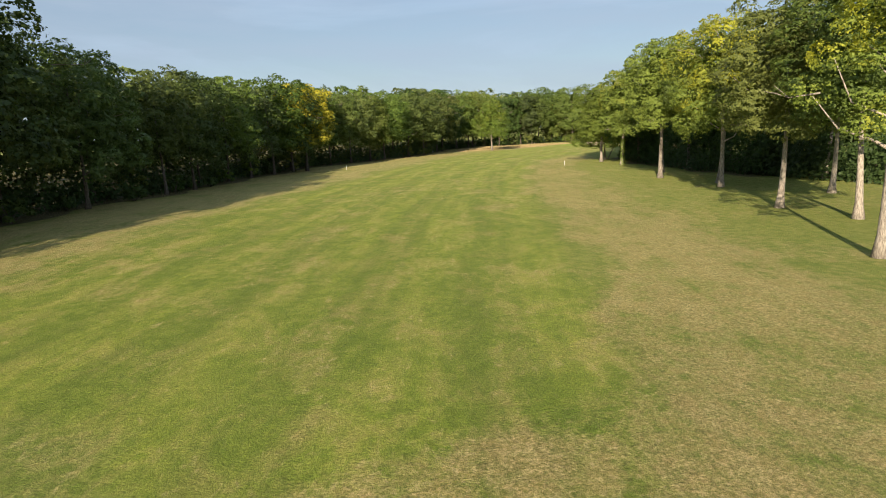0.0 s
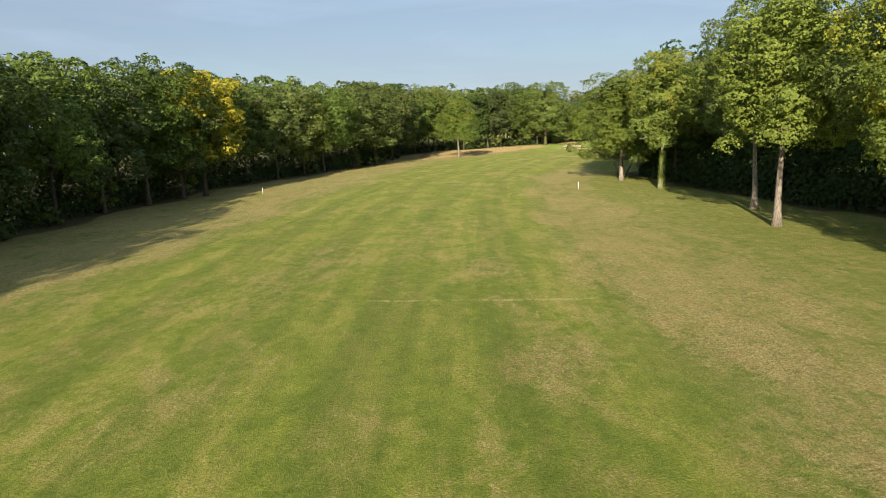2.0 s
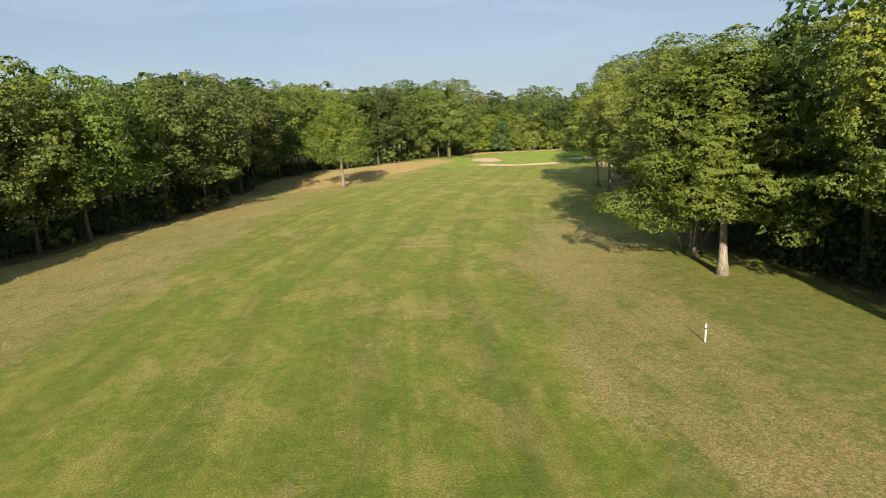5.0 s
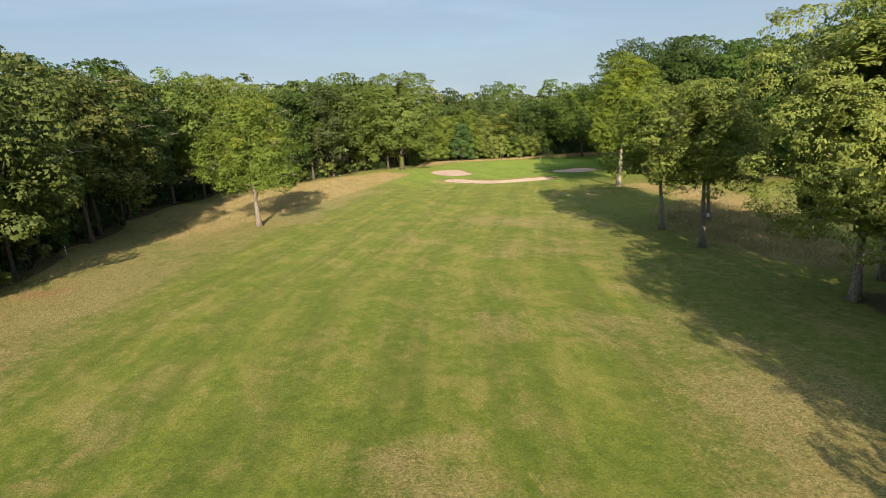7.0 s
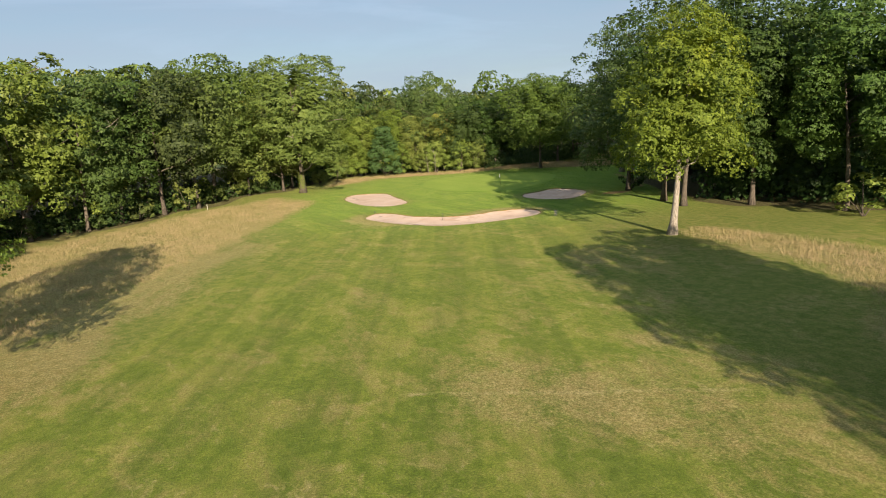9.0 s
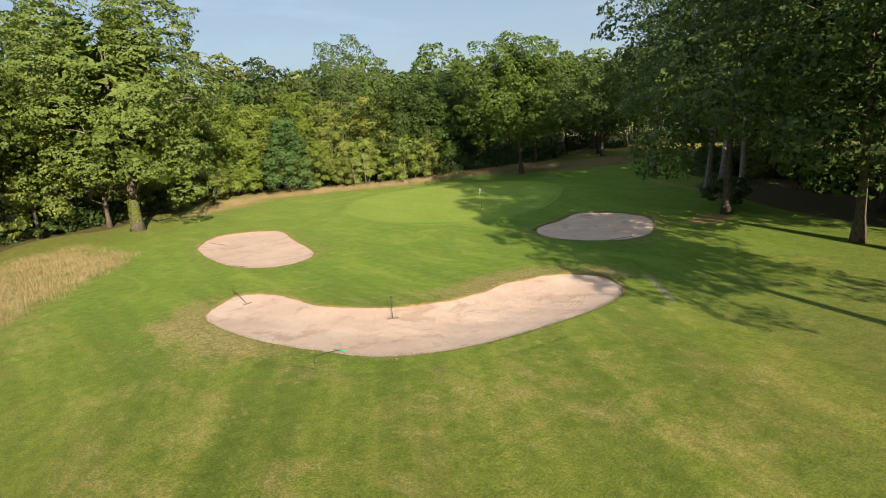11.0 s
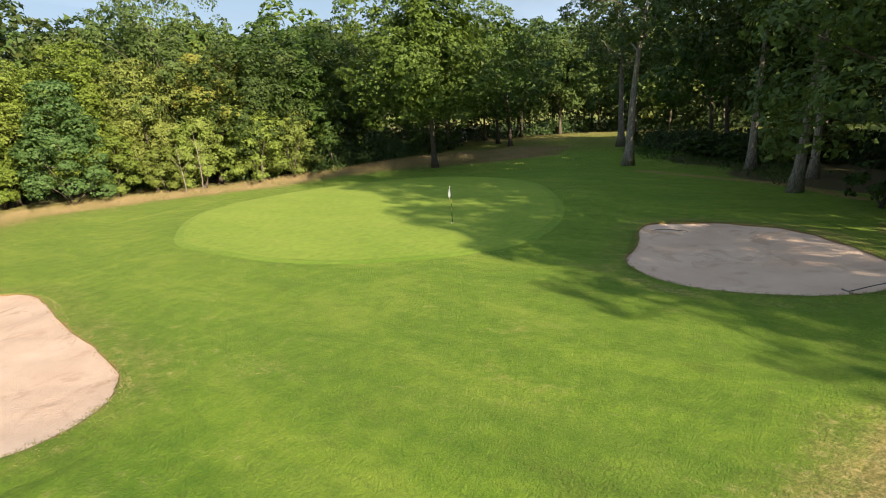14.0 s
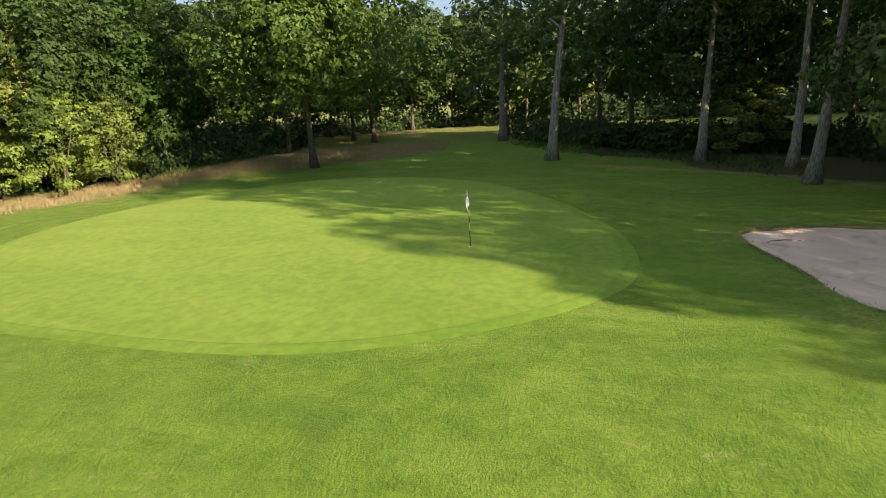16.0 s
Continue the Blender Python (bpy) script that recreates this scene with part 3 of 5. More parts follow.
def tree_kind(name, seed, height, base, radius, leaf, count, leaf_mat, bark_mat, blobs=26, lean=0.6, girth=0.3, squat=0.8, cone=0.0, limbs=7, dead=0, core=0.10, loose=0.46, stems=1):
    """One tree with its parts, built at the origin: trunk, limbs and crown."""
    rng = np.random.default_rng(seed)
    root = new(name)
    root.empty_display_size = 0.3
    c, r, at, d = crown_points(rng, height, base, radius, blobs, count, squat, cone, loose)
    normal = d * 0.85 + np.array((0, 0, 0.30)) + rng.normal(size=d.shape) * 0.34
    verts = leaf_sprays(rng, at, normal, leaf * rng.uniform(0.6, 1.45, len(at)))
    # shaded sprays within the crown
    inner = int(count * core)
    if inner:
        k = rng.integers(len(c), size=inner)
        ball = rng.normal(size=(inner, 3))
        ball *= (r[k] * 0.7 * rng.uniform(0, 1, inner) ** 0.4 / np.linalg.norm(ball, axis=1))[:, None]
        deep = (c[k] - (0, 0, (height + base) / 2)) * (0.62, 0.62, 0.80) + (0, 0, (height + base) / 2) + ball
        verts = np.concatenate([verts, leaf_sprays(rng, deep, c[k] - (0, 0, height * 0.45) + rng.normal(size=(inner, 3)) * 2.0, 0.105 * radius * rng.uniform(0.7, 1.3, inner))])
    top = height * 0.74
    bend = rng.uniform(-lean, lean, 2)
    path = [(bend[0] * s * s + 0.12 * math.sin(5 * s + seed), bend[1] * s * s + 0.12 * math.cos(4 * s + seed), top * s - 0.25) for s in np.linspace(0, 1, 11)]
    rad = [girth * (1 - 0.86 * s) * (1 + 0.75 * math.exp(-s * 22)) for s in np.linspace(0, 1, 11)]
    tv, tf = tube(path, rad, 10)
    part_mesh("trunk", mesh_from("trunk", tv, tf, bark_mat), root)
    for k in range(1, stems):
        a = 2.4 * k + seed
        goal = c[rng.integers(len(c))]
        lean_out = [(math.cos(a) * (0.45 + 2.2 * s), math.sin(a) * (0.45 + 2.2 * s), goal[2] * s - 0.25) for s in np.linspace(0, 1, 8)]
        sv, sf = tube(lean_out, [girth * rng.uniform(0.75, 0.95) * (1 - 0.85 * s) * (1 + 0.5 * math.exp(-s * 20)) for s in np.linspace(0, 1, 8)], 9)
        part_mesh("trunk", mesh_from("trunk", sv, sf, bark_mat), root)
    order = np.argsort(c[:, 2] + rng.uniform(-2, 2, len(c)))
    for i in np.linspace(len(order) * 0.22, len(order) - 1, limbs).astype(int):
        goal = c[order[i]]
        s = float(np.clip((goal[2] - rng.uniform(1.5, 3.5)) / top, 0.2, 0.93))
        start = np.array((bend[0] * s * s, bend[1] * s * s, top * s - 0.25))
        knee = start * 0.45 + goal * 0.55 + np.array((*rng.uniform(-0.5, 0.5, 2), rng.uniform(-0.9, 0.2)))
        k = girth * (1 - 0.86 * s)
        lv, lf = tube([start, start * 0.7 + knee * 0.3 + (0, 0, 0.1), knee, goal], [k * 0.62, k * 0.46, k * 0.3, 0.02], 6)
        part_mesh("limb", mesh_from("limb", lv, lf, bark_mat), root)
    for i in range(dead):
        goal = c[rng.integers(len(c))]
        out = np.array((goal[0], goal[1], 0.0))
        out /= np.linalg.norm(out) + 1e-6
        a = goal - out * 0.5
        b = a + out * radius * 0.42 + (0, 0, rng.uniform(-0.3, 1.2))
        e = b + out * 0.9 + np.array((*rng.uniform(-0.7, 0.7, 2), rng.uniform(-0.2, 1.0)))
        g = b + np.array((*rng.uniform(-1.1, 1.1, 2), rng.uniform(0.2, 0.9)))
        pv, pf = joined([tube([a, b, e], [0.06, 0.04, 0.012], 5), tube([b, (b + g) / 2 + 0.08, g], [0.035, 0.025, 0.01], 5)])
        part_mesh("bare_branch", mesh_from("bare_branch", pv, pf, BARK_PALE), root, "leafless grey dead branch")
    part_mesh("crown", quads_mesh("crown", verts, leaf_mat, 3), root)
    return root


def shrub_kind(name, seed, height, radius, leaf, count, leaf_mat, blobs=12, cone=0.0, stems=4):
    rng = np.random.default_rng(seed)
    root = new(name)
    root.empty_display_size = 0.3
    c, r, at, d = crown_points(rng, height, 0.15, radius, blobs, count, 0.5, cone)
    normal = d * 0.85 + np.array((0, 0, 0.30)) + rng.normal(size=d.shape) * 0.34
    verts = leaf_sprays(rng, at, normal, leaf * rng.uniform(0.6, 1.45, len(at)))
    verts[:, 2] = np.maximum(verts[:, 2], 0.03)
    for i in range(stems):
        goal = c[rng.integers(len(c))]
        tv, tf = tube([(rng.uniform(-0.2, 0.2), rng.uniform(-0.2, 0.2), -0.15), goal * (0.4, 0.4, 0.5), goal], [0.07, 0.045, 0.015], 6)
        part_mesh("stem", mesh_from("stem", tv, tf, BARK), root)
    part_mesh("foliage", quads_mesh("foliage", verts, leaf_mat, 3), root)
    return root


def stand(kind, x, y, turn=0.0, size=1.0, tall=None, label="", category="tree", group="", tilt=(0, 0)):
    """A copy of a tree or shrub, standing on the ground."""
    t = size if tall is None else tall
    ob = copy_thing(kind, pose(x, y, gz(x, y), *tilt, 0) @ pose(0, 0, 0, 0, 0, turn) @ Matrix.Diagonal((size, size, t, 1)))
    return tagged(ob, label, category, group)


# ---- ground ----
def axis(lo, hi, d):
    far = np.array([6, 16, 40, 90, 200, 450, 1000, 2200], float)
    return np.concatenate([lo - far[::-1], np.arange(lo, hi + d / 2, d), hi + far])


# worn dry spots: place, radius, strength
SPOTS = ((6.3, 62, 2.2, 0.8), (5.4, 79.5, 2.6, 0.6), (-5.6, 85, 2.4, 0.5), (-9, 77, 2.6, 0.4), (18.8, 153.3, 2.2, 0.9), (34.6, 163, 3.5, 0.6), (24, 146.8, 3.0, 0.2), (22.4, 142, 3.2, 0.2),
         (44.8, 202.4, 3.8, 0.7), (48, 198.6, 3.4, 0.7), (40.8, 185, 4.2, 0.7), (32.9, 196, 3.4, 0.5), (26, 219.5, 4.0, 0.7), (28, 136, 3.6, 0.12), (16, 128, 3.0, 0.4), (1.0, 192, 4.0, 0.9),
         (60.2, 252, 2.4, 0.8), (60.8, 257.5, 2.2, 0.8), (63.2, 246.2, 1.8, 0.6), (76.6, 250.5, 1.2, 0.8), (79.6, 250.2, 1.1, 0.7))


def zones(me, x, y):
    """What grows where, as values on the sheet's vertices."""
    edge = inside_distance(x, y, FAIRWAY)
    wob = 0.8 * np.sin(x * 0.31 + y * 0.23) + 0.6 * np.sin(x * 0.7 - y * 0.41)
    fair = step(edge + 1.6 * wob, -2.5, 2.5)
    wood = np.maximum.reduce([step(inside_distance(x, y, w) + wob * 1.3, -2.0, 2.0) for w in (LEFT_WOOD, RIGHT_WOOD, EAST_WOOD)])
    r = np.hypot((x - 100) / 1.35, y - 272)
    lush = (1 - step(r, 28, 46)) * (1 - wood)
    tee = np.exp(-(((x - 94) / 15) ** 2 + ((y - 200) / 11) ** 2) ** 2)
    fair = np.maximum(fair, tee)
    verge = np.exp(-(((x - 80) / 9) ** 2 + ((y - 211) / 9) ** 2))
    west = np.interp(y, (8, 12, 15, 20, 32, 58, 81, 93, 107, 120, 132, 142), (-12, -4, 2, 8, 9.3, 11.5, 12.3, 15, 16.5, 19, 22, 25))
    east = np.interp(y, (20, 31, 53, 75, 92, 105, 117, 131, 143), (16.8, 17.6, 19.4, 21.0, 22, 24.4, 25, 29, 32))
    band = step(x - west + 1.1 * wob, -2.4, 3.0) * (1 - step(x - east + 1.1 * wob, -2.2, 2.2)) * (1 - 0.60 * step(y, 112, 128)) * (1 - step(y, 143, 156))
    left = step(-edge + 1.5 * wob, -2.0, 4.0) * step(20 + 0.12 * y - x, -4, 4) * (1 - step(y, 240, 266))
    right_side = np.exp(-((inside_distance(x, y, FAIRWAY) - 2.0) / 5.0) ** 2) * (x > 0.28 * y - 8) * step(y, 140, 160) * (1 - step(y, 215, 235))
    far_left = 1.3 * np.exp(-(((x - 36) / 20) ** 2 + ((y - 266) / 22) ** 2) ** 2) * step(1.02 * (y - 222) - x, -5, 5)
    rear = np.exp(-((inside_distance(x, y, LEFT_WOOD) + 4.0) / 4.5) ** 2) * step(x, 66, 80)
    dry = np.clip(verge * 0.6 + band * 0.88 + left * 1.1 + right_side * 0.45 + far_left * 0.7 + rear * 0.9, 0, 1) * (1 - 0.8 * wood)
    green_right = step(x - east + 1.1 * wob, -1.0, 2.5) * (1 - step(y, 130, 155)) * 0.75
    dry = np.clip(dry - green_right, -0.7, 1) - 0.05
    soil = np.exp(-(((x - 100.8) / 3.4) ** 2 + ((y - 249.6) / 1.7) ** 2)) + 0.8 * np.exp(-(((x - 0.5) / 3.5) ** 2 + ((y - 192.5) / 2.4) ** 2))
    trod = np.array([(122, 270), (120.4, 267.5), (116.6, 261.6), (114, 256.8), (109, 252), (114, 256.8), (116.6, 261.6), (120.4, 267.5)], float)
    soil = soil + 0.75 * np.exp(-(inside_distance(x, y, trod) / 0.9) ** 2)
    across = x - np.interp(y, (-30, 20, 60, 100, 140, 180, 210, 250), (-10, -9, -6, -1, 7, 24, 42, 66))
    rim = np.zeros(x.shape)
    for line in BUNKERS:
        near = (np.abs(x - line[:, 0].mean()) < 16) & (np.abs(y - line[:, 1].mean()) < 16)
        if near.any():
            rim[near] = np.maximum(rim[near], (1.0 if line is BUNKER_FRONT else 0.4) * np.exp(-((inside_distance(x[near], y[near], line) + 0.7) / (1.6 if line is BUNKER_FRONT else 0.8)) ** 2))
    ends = np.maximum(step(x, 69, 76), 1 - step(x, 61, 65))
    rim = rim * np.where((y < 263) & (x < 84), (0.15 + 0.85 * step(y - (262 - 0.22 * x), -1, 2)) * (0.4 + 0.75 * ends), 1.0)
    dry = np.clip(dry + rim * 0.95, -0.7, 1.1)
    lush = lush * (1 - 0.75 * rim)
    for poly in FESCUE:
        tall = step(inside_distance(x, y, poly) + 0.8 * wob, -1.0, 3.5)
        dry, lush, wood = np.maximum(dry, 1.05 * tall), lush * (1 - tall), wood * (1 - 0.7 * tall)
    uncut = step(inside_distance(x, y, np.array([(-40, 4), (-40, 18), (-12.8, 16.6), (-8.9, 15.2), (-7.6, 12.2), (-8.2, 4)], float)), -0.25, 0.35)
    fair, dry = fair * (1 - uncut), dry + 0.30 * uncut
    for px, py, r, k in SPOTS:
        dry = dry + k * np.exp(-(((x - px) / r) ** 2 + ((y - py) / (r * 1.3)) ** 2)) * (1 - wood)
    for name, v in (("fairway", fair), ("dry", dry), ("wood", wood), ("lush", lush), ("across", across), ("soil", soil)):
        me.attributes.new(name, "FLOAT", "POINT").data.foreach_set("value", np.ascontiguousarray(v, np.float32).ravel())


def build_ground():
    xs, ys = axis(-75, 190, 1.0), axis(-40, 345, 1.0)
    x, y = np.meshgrid(xs, ys)
    z = ground_z(x, y)
    for line in BUNKERS:
        near = (x > line[:, 0].min() - 3) & (x < line[:, 0].max() + 3) & (y > line[:, 1].min() - 3) & (y < line[:, 1].max() + 3)
        z[near] -= 1.1 * step(inside_distance(x[near], y[near], line), -0.45, -0.1)
    n, m = len(ys), len(xs)
    i = np.arange(n * m).reshape(n, m)
    faces = np.stack([i[:-1, :-1], i[:-1, 1:], i[1:, 1:], i[1:, :-1]], -1).reshape(-1, 4)
    me = mesh_from("ground", np.stack([x, y, z], -1).reshape(-1, 3), faces, TURF)
    zones(me, x.ravel(), y.ravel())
    return tagged(new("ground", me), "mown fairway turf with straw-dry patches and shaded woodland floor", "ground", kind="structure")


def offset_line(line, d):
    """The outline moved outwards by d."""
    t = np.roll(line, -1, axis=0) - np.roll(line, 1, axis=0)
    t /= np.linalg.norm(t, axis=1, keepdims=True) + 1e-9
    nrm = np.stack([t[:, 1], -t[:, 0]], 1)
    area = np.sum(line[:, 0] * np.roll(line[:, 1], -1) - np.roll(line[:, 0], -1) * line[:, 1])
    return line + nrm * d * (1 if area > 0 else -1)


def ring_mesh(name, rings, material):
    """A closed band of faces between rings of places."""
    n = len(rings[0])
    verts = np.concatenate(rings)
    faces = [(a * n + k, a * n + (k + 1) % n, (a + 1) * n + (k + 1) % n, (a + 1) * n + k) for a in range(len(rings) - 1) for k in range(n)]
    return mesh_from(name, verts, faces, material)


def blade_quads(rng, at, tall, wide, splay):
    """Tapered grass blades from their feet."""
    n = len(at)
    lean = rng.normal(size=(n, 2)) * splay * tall[:, None] * 0.6
    a = rng.uniform(0, math.pi, n)
    side = np.column_stack([np.cos(a), np.sin(a), np.zeros(n)]) * wide * rng.uniform(0.6, 1.4, (n, 1))
    tip = at + np.column_stack([lean, tall])
    v = np.empty((n, 3, 3))
    v[:, 0], v[:, 1], v[:, 2] = at - side / 2, at + side / 2, tip
    return v.reshape(-1, 3)


def long_grass(name, poly, count, tall, wide, material, label, seed, splay=0.95):
    """Uncut grass over a patch of the plan, thinning out towards its rim."""
    rng = np.random.default_rng(seed)
    poly = np.array(poly, float)
    lo, hi = poly.min(0), poly.max(0)
    p = rng.uniform(lo, hi, (count * 4, 2))
    d = inside_distance(p[:, 0], p[:, 1], poly)
    clump = 0.5 + 0.5 * np.sin(p[:, 0] * 1.1 + 2 * np.sin(p[:, 1] * 0.5)) * np.sin(p[:, 1] * 0.9 + 1.5 * np.sin(p[:, 0] * 0.4))
    keep = (d > rng.uniform(0, 2.5, len(p))) & (clump > rng.uniform(-0.5, 0.9, len(p)))
    p = p[keep][:count]
    verts = blade_quads(rng, np.column_stack([p, ground_z(p[:, 0], p[:, 1]) - 0.01]), tall * rng.uniform(0.5, 1.2, len(p)), wide, splay)
    return tagged(new(name, quads_mesh(name, verts, material, 3)), label, "grass", kind="stuff")


def build_bunker(line, depth, label, seed):
    root = tagged(new("sand_bunker"), label, "bunker", "bunkers round the green")
    lo, hi = line.min(0) - 1, line.max(0) + 1
    d = 0.28
    x, y = np.meshgrid(np.arange(lo[0], hi[0], d), np.arange(lo[1], hi[1], d))
    dist = inside_distance(x, y, line)
    z = ground_z(x, y) - 0.035 - depth * (1 - np.exp(-np.maximum(dist, 0) / 2.2)) + 0.02 * np.sin(x * 2.1 + seed) * np.sin(y * 1.7) + 0.012 * np.sin(x * 6.3 + y * 3.1)
    i = np.arange(x.size).reshape(x.shape)
    quads = np.stack([i[:-1, :-1], i[:-1, 1:], i[1:, 1:], i[1:, :-1]], -1).reshape(-1, 4)
    quads = quads[(dist.ravel()[quads] > -0.45).all(1)]
    used = np.unique(quads)
    back = np.zeros(x.size, int)
    back[used] = np.arange(len(used))
    part_mesh("sand", mesh_from("sand", np.stack([x, y, z], -1).reshape(-1, 3)[used], back[quads], SAND), root, "raked pale pinkish sand")
    rng = np.random.default_rng(seed)
    n = len(line)
    ragged = np.convolve(np.r_[w := rng.uniform(-1, 1, n), w[:4]], np.ones(3) / 3, "same")[:n] * 0.17
    rings = []
    for off, up in ((-0.10, -0.40), (-0.05, -0.12), (-0.07, 0.0), (0.0, 0.03), (0.25, 0.030), (0.8, 0.018), (1.5, 0.006), (2.3, -0.04)):
        p = offset_line(line, off) + (offset_line(line, 1.0) - line) * (ragged * (1 if off < 0.3 else 0.3))[:, None]
        rings.append(np.column_stack([p, ground_z(p[:, 0], p[:, 1]) + up + (ragged * 0.25 if -0.1 < off < 0.3 else 0)]))
    me = ring_mesh("turf_lip", rings, TURF)
    co = np.concatenate(rings)
    zones(me, co[:, 0], co[:, 1])
    soil = np.zeros(len(co), np.float32)
    soil[: 2 * n] = 0.9
    soil[2 * n : 3 * n] = 0.7
    soil[3 * n : 4 * n] = 0.5
    soil[4 * n : 5 * n] = 0.22
    me.attributes["soil"].data.foreach_set("value", soil)
    part_mesh("turf_lip", me, root, "ragged turf edge over the sand")
    for fringe, count, mat in ((0.12, 45 * n, ROUGH), (0.20, 16 * n, STRAW)):
        i = rng.integers(n, size=count)
        p = line[i] + (np.roll(line, -1, axis=0)[i] - line[i]) * rng.uniform(0, 1, (count, 1)) + (offset_line(line, 1.0) - line)[i] * rng.normal(0.08, fringe, (count, 1))
        verts = blade_quads(rng, np.column_stack([p, ground_z(p[:, 0], p[:, 1]) + 0.01]), rng.uniform(0.02, 0.065, count), 0.03, 1.3)
        part_mesh("grass_fringe", quads_mesh("grass_fringe", verts, mat, 3), root, "uncut dry grass along the bunker edge" if mat is STRAW else "uncut grass along the bunker edge")
    count = n * 2 // 3
    i = np.repeat(rng.integers(n, size=count), 28)
    p = line[i] + (offset_line(line, 1.0) - line)[i] * np.repeat(rng.uniform(-0.02, 0.22, count), 28)[:, None] + rng.normal(size=(len(i), 2)) * 0.07
    verts = blade_quads(rng, np.column_stack([p, ground_z(p[:, 0], p[:, 1]) + 0.005]), rng.uniform(0.03, 0.085, len(i)), 0.025, 1.1)
    part_mesh("grass_edge", quads_mesh("grass_edge", verts, ROUGH, 3), root, "uneven tufts of grass over the bunker edge")
    return root


def build_green():
    root = tagged(new("putting_green"), "closely mown bright putting green with a darker collar", "golf green", kind="structure")
    c = GREEN_LINE.mean(0)
    rings = []
    for s in (0.001, 0.15, 0.3, 0.45, 0.6, 0.75, 0.88, 1.0):
        p = c + (GREEN_LINE - c) * s
        rings.append(np.column_stack([p, ground_z(p[:, 0], p[:, 1]) + 0.045]))
    part_mesh("green_surface", ring_mesh("green_surface", rings, GREEN), root)
    rings = []
    for off, up in ((0.0, 0.040), (0.15, 0.036), (0.32, 0.030), (0.7, -0.03)):
        p = offset_line(GREEN_LINE, off)
        rings.append(np.column_stack([p, ground_z(p[:, 0], p[:, 1]) + up]))
    part_mesh("collar", ring_mesh("collar", rings, COLLAR), root, "slightly longer darker collar")
    return root


build_ground()
build_green()
build_bunker(BUNKER_FRONT, 0.42, "large kidney-shaped bunker of raked pinkish sand before the green", 3)
build_bunker(BUNKER_LEFT, 0.30, "smooth oval bunker of pale pinkish sand beside the green", 5)
build_bunker(BUNKER_RIGHT, 0.34, "half-shaded bunker of raked sand beside the green", 8)

# ---- trees: kinds ----
rng_t = np.random.default_rng(11)
W = []          # woodland edge trees, leafy almost to the ground
for k in range(6):
    mat = (LEAF_OAK, LEAF_DARK, LEAF_OAK, LEAF_LIGHT, LEAF_OAK, LEAF_DARK)[k]
    W.append(tree_kind("oak_tree", 20 + k, 19.6, (3.6, 2.6, 4.2, 2.6, 3.4, 3.0)[k], (7.0, 6.2, 7.4, 6.4, 6.8, 7.0)[k], 0.345, 11600, mat, BARK, 46, 0.7, 0.25,
                       squat=0.6, limbs=6, dead=(1, 2, 3, 1, 2, 0)[k]))
R = []          # trees behind the green, seen from nearer
for k in range(4):
    mat = (LEAF_LIGHT, LEAF_LIGHT, LEAF_HAZEL, LEAF_OAK)[k]
    R.append(tree_kind("oak_tree", 30 + k, 19.6, (1.6, 1.2, 1.2, 2.2)[k], (6.6, 6.0, 5.6, 6.8)[k], 0.250, 23000, mat, BARK, 50, 0.7, 0.25, squat=0.6, limbs=8, dead=(1, 2, 1, 2)[k]))
B = []          # trees deeper in the wood
for k in range(5):
    mat = (LEAF_OAK, LEAF_DARK, LEAF_OAK, LEAF_DARK, LEAF_LIGHT)[k]
    B.append(tree_kind("woodland_tree", 40 + k, 20.0, 2.6, (6.2, 6.6, 5.8, 6.8, 5.6)[k], 0.62, 2600, mat, BARK, 40, 0.6, 0.26, squat=0.6, limbs=4))
BF = [tree_kind("woodland_tree", 50 + k, 20.0, 2.0, 6.8, 0.95, 1200, (LEAF_OAK, LEAF_DARK, LEAF_LIGHT)[k], BARK, 30, 0.6, 0.26, squat=0.6, limbs=2) for k in range(3)]  # deepest in the wood
BT = [tree_kind("woodland_tree", 55 + k, 24.0, 3.4, 7.0, 0.60, 3000, LEAF_DARK, BARK, 24, 0.8, 0.27, squat=0.6, limbs=3, core=0.08) for k in range(2)]  # tall and bare below
H = []          # grove trees with a clear trunk
for k in range(5):
    mat = (LEAF_LIGHT, LEAF_OAK, LEAF_GLOW, LEAF_OAK, LEAF_LIGHT)[k]
    H.append(tree_kind("oak_tree", 60 + k, 19.4, (5.6, 6.2, 5.4, 5.8, 2.0)[k], (5.6, 6.2, 5.4, 6.0, 6.0)[k], (0.20, 0.20, 0.20, 0.20, 0.155)[k], (34000, 34000, 34000, 34000, 58000)[k], mat, BARK_PALE, 60, 0.9, 0.30, squat=0.7, limbs=9, dead=(1, 2, 1, 2, 0)[k], loose=0.46))
MULTI = tree_kind("oak_tree", 66, 19.4, 2.3, 6.2, 0.150, 72000, LEAF_OAK, BARK_PALE, 60, 0.7, 0.20, squat=0.7, limbs=9, core=0.06, stems=4)
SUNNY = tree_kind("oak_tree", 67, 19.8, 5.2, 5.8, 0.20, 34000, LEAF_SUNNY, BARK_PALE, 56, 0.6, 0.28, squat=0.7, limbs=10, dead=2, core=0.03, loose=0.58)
GOLD = tree_kind("oak_tree", 81, 19.2, 3.4, 6.0, 0.31, 17000, LEAF_GOLD, BARK, 50, 0.6, 0.30, squat=0.6, limbs=7, dead=1, loose=0.45)
SPARSE = tree_kind("oak_tree", 84, 20.5, 6.0, 3.9, 0.16, 17000, LEAF_SUNNY, BARK_PALE, 40, 0.5, 0.30, squat=0.7, limbs=12, dead=4, core=0.0, loose=0.66)
